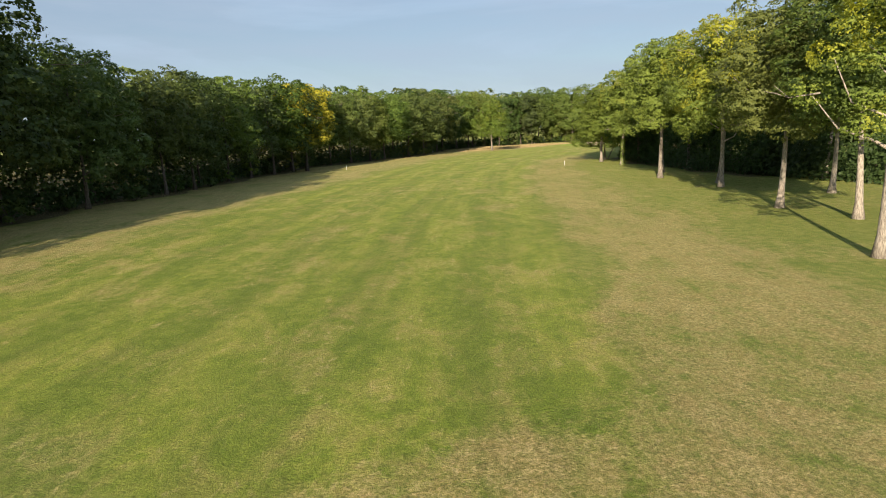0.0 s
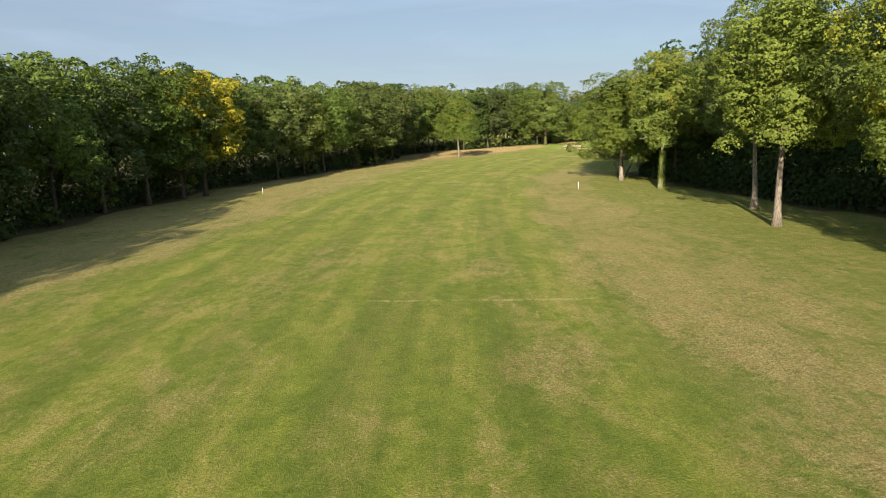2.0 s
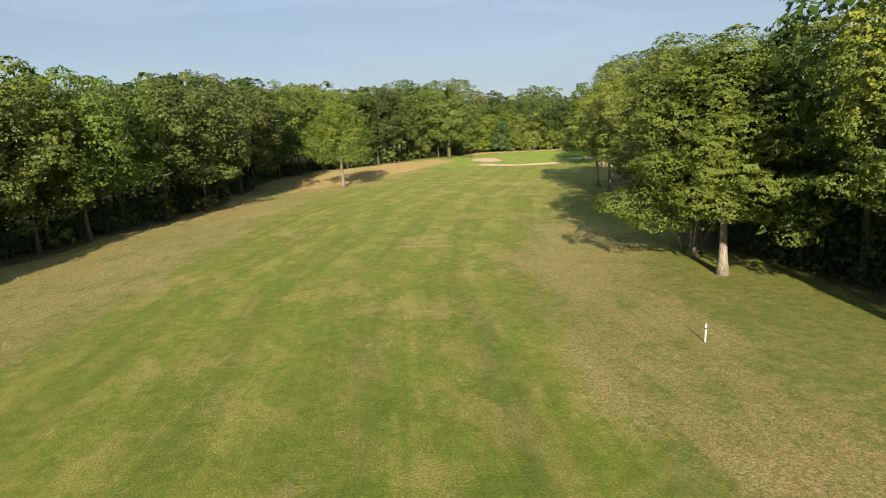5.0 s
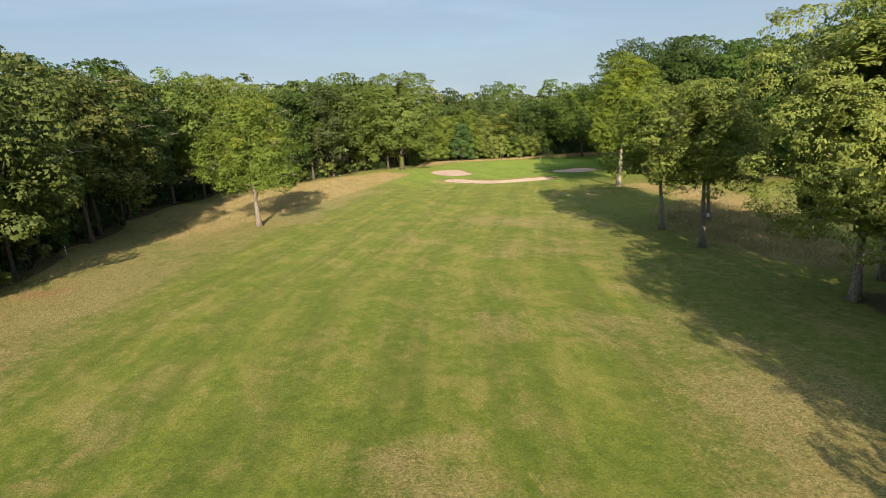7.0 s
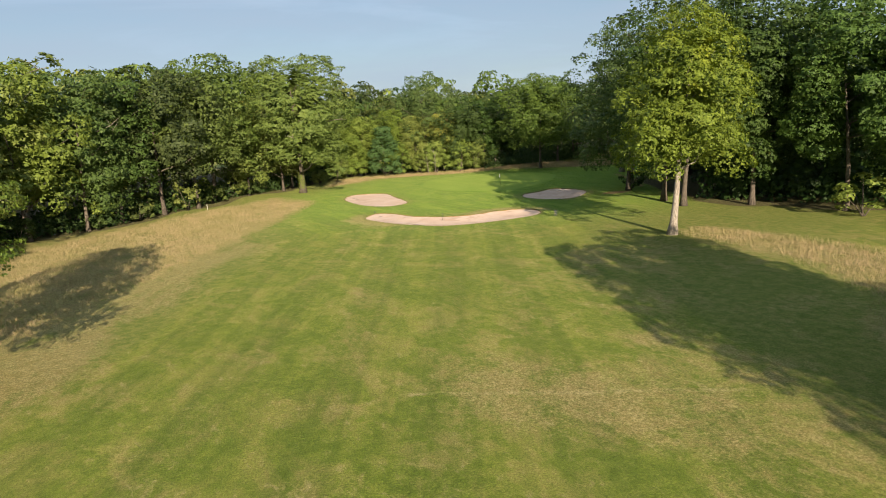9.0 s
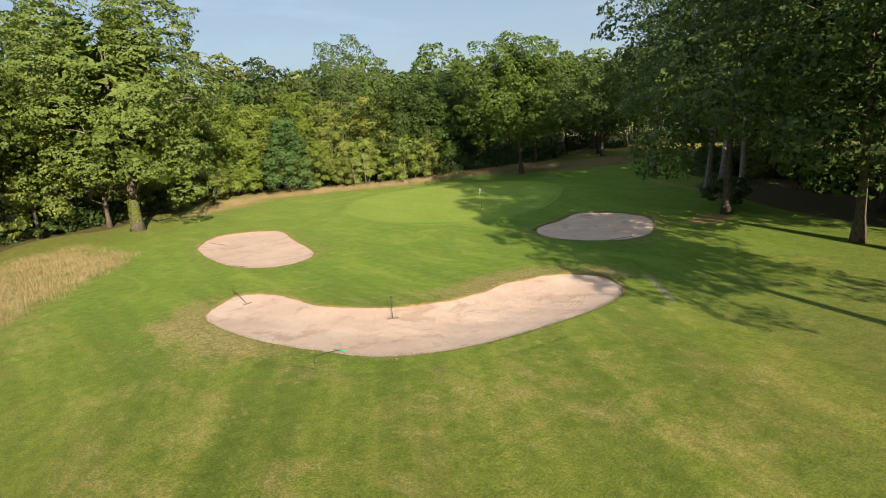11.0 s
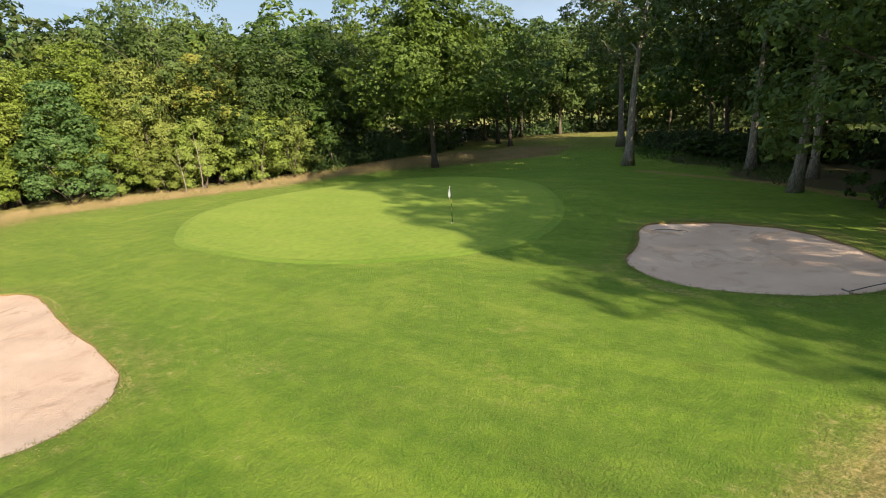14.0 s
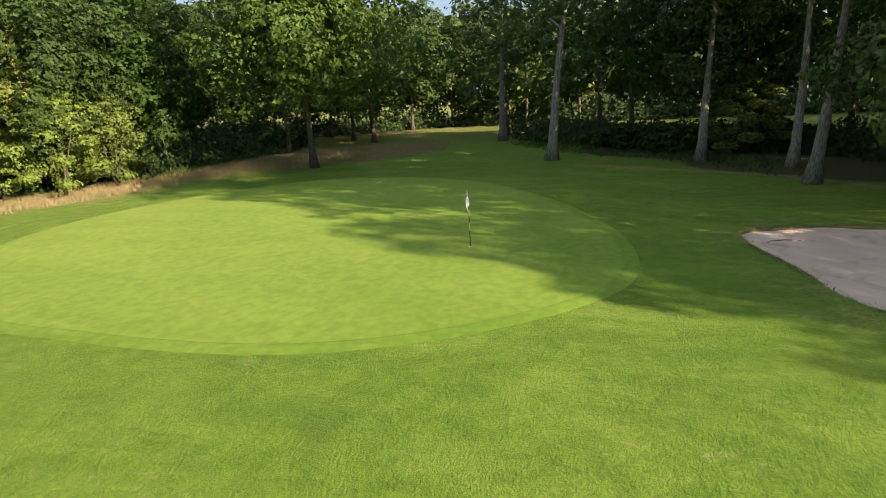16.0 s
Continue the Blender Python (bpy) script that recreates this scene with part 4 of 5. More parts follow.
LONE = tree_kind("oak_tree", 87, 17.8, 3.4, 6.3, 0.20, 34000, LEAF_LONE, BARK_PALE, 58, 0.9, 0.33, squat=0.75, cone=0.30, limbs=12, dead=7, core=0.03, loose=0.66)
BIG = tree_kind("oak_tree", 133, 23.5, 2.4, 8.2, 0.26, 46000, LEAF_BROAD, BARK, 64, 0.5, 0.42, squat=0.6, limbs=10, dead=2)
DOME = tree_kind("oak_tree", 137, 21.5, 3.2, 8.2, 0.32, 24000, LEAF_OAK, BARK, 60, 0.3, 0.30, squat=0.6, limbs=9, core=0.12)
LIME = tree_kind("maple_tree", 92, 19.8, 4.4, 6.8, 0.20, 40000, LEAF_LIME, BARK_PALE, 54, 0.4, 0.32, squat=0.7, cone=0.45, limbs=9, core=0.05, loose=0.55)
TALL = [tree_kind("oak_tree", 90 + k, 24.5, (2.8, 4.0, 2.6)[k], (8.0, 7.4, 8.4)[k], 0.30, (21500, 32000, 21500)[k], LEAF_DARK, BARK, 58, 1.2, 0.29, squat=0.6, limbs=8, core=(0.0, 0.08, 0.0)[k], loose=(0.55, 0.40, 0.55)[k]) for k in range(3)]
POLE = [tree_kind("oak_tree", 97 + k, 25.0, 9.0, (6.8, 6.8, 5.2)[k], 0.34, (9500, 9500, 7500)[k], LEAF_DARK, BARK_PALE, 40, 1.6, (0.34, 0.34, 0.44)[k], squat=0.6, limbs=9, dead=2, core=0) for k in range(3)]
SH = [shrub_kind("shrub", 110 + k, (3.2, 2.4, 4.2, 2.0)[k], (1.9, 1.7, 2.1, 1.5)[k], 0.32, 750, (LEAF_DARK, LEAF_OAK, LEAF_LIGHT, LEAF_DARK)[k]) for k in range(4)]
CONE = shrub_kind("hornbeam_bush", 120, 11.5, 4.3, 0.22, 16000, LEAF_BLUE, 40, 0.8)
BUSH = [shrub_kind("leafy_bush", 124 + k, (7.0, 5.5, 9.5)[k], (3.2, 2.8, 3.4)[k], 0.205, 11500, (LEAF_HAZEL, LEAF_LIGHT, LEAF_HAZEL)[k], 28, (0.2, 0.1, 0.5)[k]) for k in range(3)]
HAZEL = shrub_kind("hazel_bush", 121, 8.0, 3.6, 0.205, 12500, LEAF_HAZEL, 30, 0.35)
KINDS = W + R + B + BF + BT + H + TALL + POLE + BUSH + SH + [MULTI, SUNNY, GOLD, SPARSE, LIME, BIG, DOME, LONE, CONE, HAZEL]


# ---- the woods ----
def along(line, spacing):
    p = np.array(line, float)
    seg = np.hypot(*np.diff(p, axis=0).T)
    at = np.r_[0, np.cumsum(seg)]
    s = np.arange(0, at[-1], spacing)
    x, y = np.interp(s, at, p[:, 0]), np.interp(s, at, p[:, 1])
    e = 0.5
    tx = np.interp(s + e, at, p[:, 0]) - np.interp(s - e, at, p[:, 0])
    ty = np.interp(s + e, at, p[:, 1]) - np.interp(s - e, at, p[:, 1])
    n = np.hypot(tx, ty) + 1e-9
    return x, y, -ty / n, tx / n


def height_change(x, y):
    return -0.8 * math.exp(-((y - 186) / 12) ** 2) * (x < 20) + 4.2 * (1 - float(step(y, 50, 68))) - 2.8 * math.exp(-((y - 99) / 23) ** 2) * (x < 0) + 2.0 * math.exp(-((x - 60) ** 2 + (y - 301) ** 2) / 250) - 1.8 * math.exp(-((x - 28) ** 2 + (y - 276) ** 2) / 150)


def wood_height(x, y):
    rear = float(step(x, 64, 75)) * float(step(y, 270, 290))
    return (19.2 + height_change(x, y) + 2.0 * float(step(y, 185, 230)) + 2.0 * float(step(y, 225, 290))) * (1 - rear) + (17.9 + 3.4 * float(step(x, 124, 152))) * rear


def plant_row(line, spacing, inward, jitter, kinds, group, label, side=1, low=1.0):
    """A row of trees beside a line of the plan, at its left for side 1."""
    for i, (x, y, nx, ny) in enumerate(zip(*along(line, spacing))):
        d = inward + rng_t.uniform(-jitter, jitter)
        px, py = x + side * nx * d + rng_t.uniform(-1, 1), y + side * ny * d + rng_t.uniform(-1, 1)
        k = (kinds if py > 34 else B)[int(rng_t.integers(len(kinds if py > 34 else B)))]
        h = low * wood_height(px, py) / 19.2 * rng_t.uniform(0.91, 1.08)
        stand(k, px, py, rng_t.uniform(0, 360), h * rng_t.uniform(0.92, 1.08), h, label, "shrub" if kinds is SH else "tree", group)


plant_row(LEFT_EDGE[18:25], 6.8, 1.5, 1.2, [R[0], R[1], R[2], R[3]], "trees behind the green", "leafy green tree at the wood's edge behind the green", low=0.82)
plant_row(LEFT_EDGE[24:], 7.5, 1.5, 1.2, [W[1], W[5]], "trees behind the green", "dark green tree at the wood's edge beyond the green", low=0.95)
stand(TALL[0], 105.0, 317.5, 20, 0.82, 1.01, "tall domed oak above the wood behind the green", "tree")
plant_row(LEFT_EDGE[:19], 7.8, 1.4, 2.2, W[:3] + W[:6], "woodland edge trees", "full green oak at the wood's edge, leafy nearly to ground")
plant_row(LEFT_EDGE[16:], 8.5, 21.0, 3.0, B, "trees inside the wood", "tall green tree standing deep in the wood", low=1.06)
plant_row(LEFT_EDGE[21:28], 8.0, 44.0, 3.0, B, "trees inside the wood", "tall green tree standing deep in the wood", low=1.34)
plant_row(LEFT_EDGE, 7.5, 8.5, 1.6, B, "trees inside the wood", "dense green tree within the wood")
plant_row(LEFT_EDGE[4:20], 9.5, 1.6, 1.5, SH, "woodland shrubs", "dark green shrub at the shaded foot of the wood")
plant_row(LEFT_EDGE[2:20], 5.5, 5.2, 1.5, SH, "woodland shrubs", "dark green shrub in the shade of the wood")

# ---- grove beside the fairway ----
GROVE = "grove trees beside the fairway"
for kind, x, y, turn, size, tall, label in (
    (SPARSE, 24.6, 33.2, 40, 1.0, 1.0, "tall oak with pale bark and yellowing leaves"),
    (H[1], 32.5, 46.5, 80, 1.0, 1.02, "tall green oak with a clear grey trunk"),
    (H[0], 30.4, 53.5, 200, 0.98, 0.98, "tall green oak with a clear grey trunk"),
    (SUNNY, 33.8, 72.6, 150, 1.0, 1.02, "tall tree with bright yellow-green leaves and a pale trunk"),
    (H[3], 36.0, 77.5, 10, 0.95, 1.03, "tall green oak with a clear grey trunk"),
    (H[0], 32.2, 87.6, 310, 1.02, 1.03, "pale-barked oak with bare lower branches"),
    (H[1], 35.6, 96.8, 120, 0.95, 1.03, "tall green oak with a clear grey trunk"),
    (H[2], 36.0, 118.6, 60, 0.95, 0.95, "light green tree with an ivy-clad trunk"),
    (H[4], 35.3, 131.4, 260, 1.06, 0.88, "light green oak with low spreading branches"),
    (MULTI, 37.8, 137.8, 20, 1.0, 0.84, "leafy tree on several slender pale trunks"),
    (H[4], 50.0, 160.2, 75, 1.0, 0.96, "spreading oak with branches hanging low"),
    (H[1], 55.6, 162.4, 150, 0.88, 1.02, "spreading green oak with a clear dark trunk"),
    (H[2], 57.2, 185.7, 180, 0.86, 0.79, "yellow-green oak with a clear dark trunk in long grass"),
    (H[0], 54.0, 176.9, 30, 0.84, 0.78, "yellow-green oak with a clear pale trunk in long grass"),
    (H[1], 65.0, 187.2, 100, 0.80, 0.77, "oak with a white mark at the foot of its trunk"),
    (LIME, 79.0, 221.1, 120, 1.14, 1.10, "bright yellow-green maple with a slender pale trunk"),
    (H[3], 43.0, 104.5, 220, 0.95, 1.05, "tall green oak with a clear grey trunk"),
    (H[1], 49.0, 76.5, 290, 0.95, 1.0, "tall green oak with a clear grey trunk"),
    (H[0], 41.0, 63.0, 130, 0.95, 1.0, "tall green oak with a clear grey trunk"),
):
    stand(kind, x, y, turn, size, tall, label, "tree", GROVE, tilt=(1.5, 4.8) if y == 221.1 else (0, 0))

stand(LONE, 19.7, 217.8, 200, 1.0, 0.95, "lone light green tree with a pale trunk beside the fairway", "tree")


def fill_wood(poly, spacing, margin, kinds, high, group, label):
    """Trees scattered over a piece of woodland, no two too near."""
    lo, hi = poly.min(0), poly.max(0)
    for x in np.arange(lo[0], hi[0], spacing):
        for y in np.arange(lo[1], hi[1], spacing):
            px, py = x + rng_t.uniform(-0.35, 0.35) * spacing, y + rng_t.uniform(-0.35, 0.35) * spacing
            if inside_distance(np.array([px]), np.array([py]), poly)[0] < margin:
                continue
            h = high / 19.6 * rng_t.uniform(0.9, 1.08)
            k = kinds[int(rng_t.integers(len(kinds)))]
            stand(k, px, py, rng_t.uniform(0, 360), h * rng_t.uniform(0.9, 1.05), h, label, "tree", group)


fill_wood(np.array([(48, 76), (46, 86), (68, 88), (70, 78)], float), 8.0, 1.0, BF, 18.5, "trees inside the wood", "dense green tree within the wood")
fill_wood(RIGHT_WOOD, 8.6, 1.5, B[:4], 19.0, "trees inside the wood", "dense green tree within the wood")
EAST_EDGE = [(118, 165), (111, 190), (106, 208), (102, 224), (99, 235), (107, 244), (111, 255)]
for kind, x, y, turn, size, tall in ((TALL[1], 106, 206, 0, 1.0, 1.0), (TALL[1], 103, 217, 50, 1.0, 1.0), (TALL[1], 101, 227, 100, 1.05, 1.08), (TALL[0], 95.8, 232.8, 150, 1.14, 1.07),
                                     (TALL[2], 97.5, 237.5, 200, 1.12, 1.08), (TALL[2], 109.8, 240, 250, 0.97, 1.06), (TALL[0], 104.0, 249.8, 190, 1.12, 1.05), (TALL[2], 128, 257, 310, 0.97, 0.98)):
    stand(kind, x, y, turn, size, tall, "tall dark oak at the edge of the wood", "tree", "tall trees by the green")
for kind, x, y, turn, size, tall in ((POLE[0], 110.9, 256, 20, 1.0, 1.0), (POLE[1], 117.4, 255.7, 70, 0.9, 0.96), (POLE[2], 126.1, 272.5, 140, 1.0, 0.98), (POLE[2], 149.0, 281.8, 40, 1.1, 0.95), (POLE[0], 122.9, 260.6, 200, 1.0, 0.98)):
    stand(kind, x, y, turn, size, tall, "tall oak with a long clear pale trunk", "tree", "tall trees by the green", tilt=(5.5, 3.6) if y == 256 else (2.5, 1.6))
inner = EAST_WOOD + (6, -3)
fill_wood(inner, 11.0, 3.0, BT, 20.5, "trees inside the wood", "dense green tree within the wood")
for x, y, turn in ((150, 300, 10), (156, 306, 70), (146, 309, 150), (137, 305, 220), (139, 266, 30), (148, 270, 90), (133, 259, 160), (158, 283, 300)):
    stand(B[1 + 2 * ((x + y) % 2)], x, y, turn, 1.15, 1.0 if y >= 300 else 1.12, "tall dark oak beyond the green", "tree", "tall trees by the green")
stand(DOME, 121.4, 293.0, 60, 1.04, 1.02, "dark green oak with a clear trunk behind the green", "tree")
for kind, x, y, turn, size, tall in ((BUSH[0], 79.5, 315.5, 40, 0.9, 0.8), (HAZEL, 85.5, 321.0, 200, 1.15, 1.3), (BUSH[2], 97.0, 316.0, 120, 0.8, 0.85), (BUSH[1], 100.3, 312.5, 300, 0.8, 0.9),
                                     (BUSH[0], 103.4, 310.5, 90, 0.9, 1.05), (HAZEL, 111.5, 305.6, 10, 0.9, 0.95), (BUSH[2], 115.5, 309.0, 60, 0.9, 0.9), (BUSH[0], 120.5, 311.0, 150, 0.9, 0.8),
                                     (BUSH[1], 127.0, 317.0, 250, 1.0, 0.9), (BUSH[0], 134.0, 320.0, 330, 1.0, 1.0), (BUSH[1], 74.0, 311.5, 20, 0.7, 0.6), (BUSH[1], 88.0, 321.0, 80, 1.0, 1.2)):
    stand(kind, x, y, turn, size, tall, "leafy green bush at the edge of the wood", "bush", "bushes behind the green")
for kind, x, y, turn, size, tall, label in ((BUSH[2], 127.0, 257.2, 0, 1.0, 0.75, "leafy young tree below the tall oaks"), (SH[3], 132.8, 266.1, 40, 1.5, 1.1, "low dark bush below the tall oaks"),
                                            (SH[0], 129.5, 262.5, 130, 1.2, 0.8, "low dark bush below the tall oaks"), (SH[3], 137.0, 268.5, 220, 1.6, 1.0, "low dark bush below the tall oaks"),
                                            (SH[0], 106.3, 251.2, 300, 1.0, 0.9, "leafy dark bush at the foot of an oak"),
                                            (SH[2], 100.6, 214.0, 60, 1.5, 1.1, "leafy dark bush at the wood's edge")):
    stand(kind, x, y, turn, size, tall, label, "bush", "bushes below the tall trees")
stand(GOLD, -28.0, 134.0, 70, 1.0, 0.98, "oak with golden-yellow turning leaves among green ones", "tree")
stand(CONE, 91.8, 314.6, 0, 1.2, 1.06, "bluish-green conical hornbeam at the edge of the wood", "bush")
stand(HAZEL, 107.5, 306.5, 0, 1.0, 1.0, "yellow-green bush at the edge of the wood", "bush")
stand(BIG, 66.0, 298.6, 30, 1.34, 1.15, "broad green oak with an ivy-clad trunk", "tree")


def undergrowth(name, line, near, far, tall, count, size, material, label, side=1, seed=0):
    """A band of low growth behind a line of the plan, used to fill the woods' shaded inside."""
    rng = np.random.default_rng(seed)
    x, y, nx, ny = along(line, 0.5)
    i = rng.integers(len(x), size=count)
    d = rng.uniform(near, far, count)
    px, py = x[i] + side * nx[i] * d, y[i] + side * ny[i] * d
    hill = 0.72 + 0.28 * np.sin(px * 0.7 + 1.3 * np.sin(py * 0.33)) * np.sin(py * 0.6)
    z = ground_z(px, py) + 0.05 + tall * hill * rng.uniform(0, 1, count) ** 0.8 * np.clip((d - near) / 1.5 + 0.25, 0, 1)
    normal = np.column_stack([-side * nx[i], -side * ny[i], np.full(count, 0.7)]) + rng.normal(size=(count, 3)) * 0.5
    verts = leaf_sprays(rng, np.column_stack([px, py, z]), normal, size * rng.uniform(0.6, 1.4, count))
    return tagged(new(name, quads_mesh(name, verts, material, 3)), label, "undergrowth", kind="stuff")


def far_canopy(count, size, material):
    """The closed roof of the deep wood, in one mesh of leaf clumps on many domes."""
    rng = np.random.default_rng(77)
    p = rng.uniform((-130, -60), (250, 400), (count * 3, 2))
    d = inside_distance(p[:, 0], p[:, 1], LEFT_WOOD)
    p = p[(d > 13) & (d < 70)][:count]
    gx = (p[:, 0] + 3.0 * np.sin(p[:, 1] * 0.23) + 2.0 * np.sin(p[:, 1] * 0.071 + 1.0)) / 8.5
    gy = (p[:, 1] + 3.0 * np.sin(p[:, 0] * 0.27 + 2.0) + 2.2 * np.sin(p[:, 0] * 0.083)) / 8.5
    row = np.floor(gy)
    fx, fy = (gx + 0.5 * (row % 2)) % 1 - 0.5, gy % 1 - 0.5
    dome = np.sqrt(np.clip(1 - 2.6 * (fx**2 + fy**2), 0.03, 1))
    tall = 18.4 + 1.6 * np.sin(np.floor(gx + 0.5 * (row % 2)) * 12.9 + row * 7.3)
    z = ground_z(p[:, 0], p[:, 1]) + tall * (0.55 + 0.45 * dome) + rng.normal(size=len(p)) * 0.35
    normal = np.column_stack([fx * 1.5, fy * 1.5, dome]) + rng.normal(size=(len(p), 3)) * 0.3
    verts = leaf_sprays(rng, np.column_stack([p, z]), normal, size * rng.uniform(0.6, 1.4, len(p)))
    return tagged(new("far_wood", quads_mesh("far_wood", verts, material, 3)), "closed green canopy of the deep wood", "wood", kind="stuff")


far_canopy(64000, 1.8, LEAF_OAK)
# leaf bands in the shade colour stand in for the woods' dark interior
undergrowth("undergrowth", LEFT_EDGE[2:], 2.0, 8.0, 5.0, 60000, 0.48, LEAF_PAINTED_SHADE, "tangled undergrowth coloured dark to stand for the wood's inner shade")
undergrowth("undergrowth", [*map(tuple, RIGHT_WOOD[:7])], 0.5, 8.0, 9.0, 28000, 0.45, LEAF_PAINTED_SHADE, "tangled undergrowth below the grove, coloured dark for shade", side=-1, seed=2)
undergrowth("undergrowth", [(50, 68), (46, 78), (44, 90)], 0.0, 9.0, 6.0, 9000, 0.5, LEAF_PAINTED_SHADE, "tangled undergrowth behind the grove, coloured dark for shade", side=-1, seed=12)
undergrowth("undergrowth", EAST_EDGE[:5], 3.0, 18.0, 8.0, 16000, 0.7, LEAF_PAINTED_SHADE, "dense thicket coloured dark for the shade inside the eastern wood", side=-1, seed=13)
undergrowth("undergrowth", EAST_EDGE + [(120, 261), (128, 268), (140, 272)], 9.0, 16.0, 1.6, 6000, 0.45, LEAF_PAINTED_SHADE, "undergrowth coloured dark for the shade deep in the eastern wood", side=-1, seed=3)
undergrowth("undergrowth", [(114, 305), (128, 304), (140, 306), (152, 310)], 0.0, 6.0, 5.0, 7000, 0.45, LEAF_PAINTED_SHADE, "bushes behind the green, coloured dark for shade", seed=14)
undergrowth("undergrowth", [(176, 225), (179, 262), (180, 298)], -1.0, 6.0, 7.0, 12000, 0.7, LEAF_PAINTED_SHADE, "bushes at the far wood's edge, coloured dark for shade", side=-1, seed=4)
undergrowth("undergrowth", [(156, 284), (147, 279.5), (139, 273), (133, 264), (127, 255.5), (119, 249)], 0.5, 10.0, 2.4, 17000, 0.38, LEAF_PAINTED_SHADE, "low thicket coloured dark for the shade under the tall trees beyond the green", seed=21)
FAR_WOOD = np.array([(176, 228), (178, 300), (196, 330), (225, 310), (225, 215)], float)
fill_wood(FAR_WOOD, 10.0, 1.0, BF, 21.0, "trees inside the wood", "dense green tree within the wood")


def ivy(x, y, tall, radius, seed):
    """Ivy round the foot of a trunk."""
    rng = np.random.default_rng(seed)
    n = 900
    a, z = rng.uniform(0, 2 * math.pi, n), rng.uniform(0, 1, n) ** 0.8 * tall
    r = radius * (1.25 - 0.35 * z / tall) * rng.uniform(0.9, 1.3, n)
    out = np.column_stack([np.cos(a), np.sin(a), np.full(n, 0.3)])
    at = np.column_stack([x + np.cos(a) * r, y + np.sin(a) * r, gz(x, y) + z])
    verts = leaf_sprays(rng, at, out + rng.normal(size=(n, 3)) * 0.3, rng.uniform(0.14, 0.28, n))
    return tagged(new("ivy", quads_mesh("ivy", verts, LEAF_LIGHT, 3)), "light green ivy climbing a tree trunk", "ivy")


ivy(66.0, 298.6, 3.6, 0.50, 1)
ivy(36.0, 118.6, 5.0, 0.36, 2)


def sapling(x, y, tall, seed):
    """A thin bare young tree."""
    rng = np.random.default_rng(seed)
    root = tagged(new("bare_sapling"), "thin leafless grey sapling before the bushes", "sapling", "bare saplings")
    root.matrix_basis = pose(x, y, gz(x, y) - 0.1)
    path = [(0.15 * math.sin(3 * s + seed), 0.12 * math.cos(4 * s + seed), tall * s) for s in np.linspace(0, 1, 7)]
    part_mesh("stem", mesh_from("stem", *tube(path, [0.06 * (1 - 0.85 * s) for s in np.linspace(0, 1, 7)], 7), BARK_PALE), root)
    for k in range(9):
        s = rng.uniform(0.3, 0.92)
        a = rng.uniform(0, 2 * math.pi)
        p = Vector((0.15 * math.sin(3 * s + seed), 0.12 * math.cos(4 * s + seed), tall * s))
        q = p + Vector((math.cos(a), math.sin(a), rng.uniform(0.5, 1.2))) * rng.uniform(0.5, 1.3)
        part_mesh("branch", mesh_from("branch", *tube([p, p.lerp(q, 0.5) + Vector((0, 0, 0.06)), q], [0.022, 0.015, 0.005], 5), BARK_PALE), root)
    return root


sapling(101.6, 308.3, 6.5, 1)
sapling(100.2, 309.2, 5.2, 2)
sapling(117.5, 305.5, 5.5, 3)
sapling(119.0, 306.2, 4.8, 5)

# ---- long grass ----
long_grass("tall_grass", FESCUE[0], 70000, 0.42, 0.020, STRAW, "tall golden dry grass along the wood", 1)
long_grass("tall_grass", FESCUE[1], 46000, 0.36, 0.022, STRAW, "tall dry grass beneath the grove trees", 2)
long_grass("tall_grass", FESCUE[2], 52000, 0.46, 0.020, STRAW, "tall golden dry grass behind the green", 4, 1.3)
long_grass("tall_grass", [(-46, 60), (-36, 66), (-31, 96), (-25, 130), (-12, 160), (2, 196), (14, 236), (8, 250), (-2, 217), (-10, 190), (-22, 158), (-32, 130), (-38, 96), (-46, 72)], 20000, 0.24, 0.035, STRAW, "dry grass along the foot of the wood", 5)
long_grass("dry_rough", [(2, -6), (5, 20), (8.5, 48), (12, 80), (16, 112), (20, 125), (25, 125), (24, 110), (21, 80), (18, 50), (16.5, 20), (15, -6)], 22000, 0.06, 0.03, RUSSET, "dry brown rough grass beside the fairway", 6, 1.2)
long_grass("dry_rough", [(3, -6), (6, 20), (9, 48), (12, 80), (17, 112), (22, 122), (28, 120), (26, 100), (23, 80), (20, 50), (20, 20), (20, -6)], 20000, 0.06, 0.03, ROUGH, "short greenish rough grass beside the fairway", 16, 1.2)
long_grass("fern", [(112, 300), (122, 305), (134, 312), (146, 313), (146, 319), (130, 316), (118, 308)], 5000, 0.8, 0.12, FERN, "green bracken at the wood's foot", 7, 0.9)
long_grass("fern", [(112, 257), (124, 264), (132, 274), (146, 282), (150, 270), (136, 262), (122, 254)], 9000, 0.28, 0.09, FERN, "low green bracken below the tall trees", 8, 1.6)


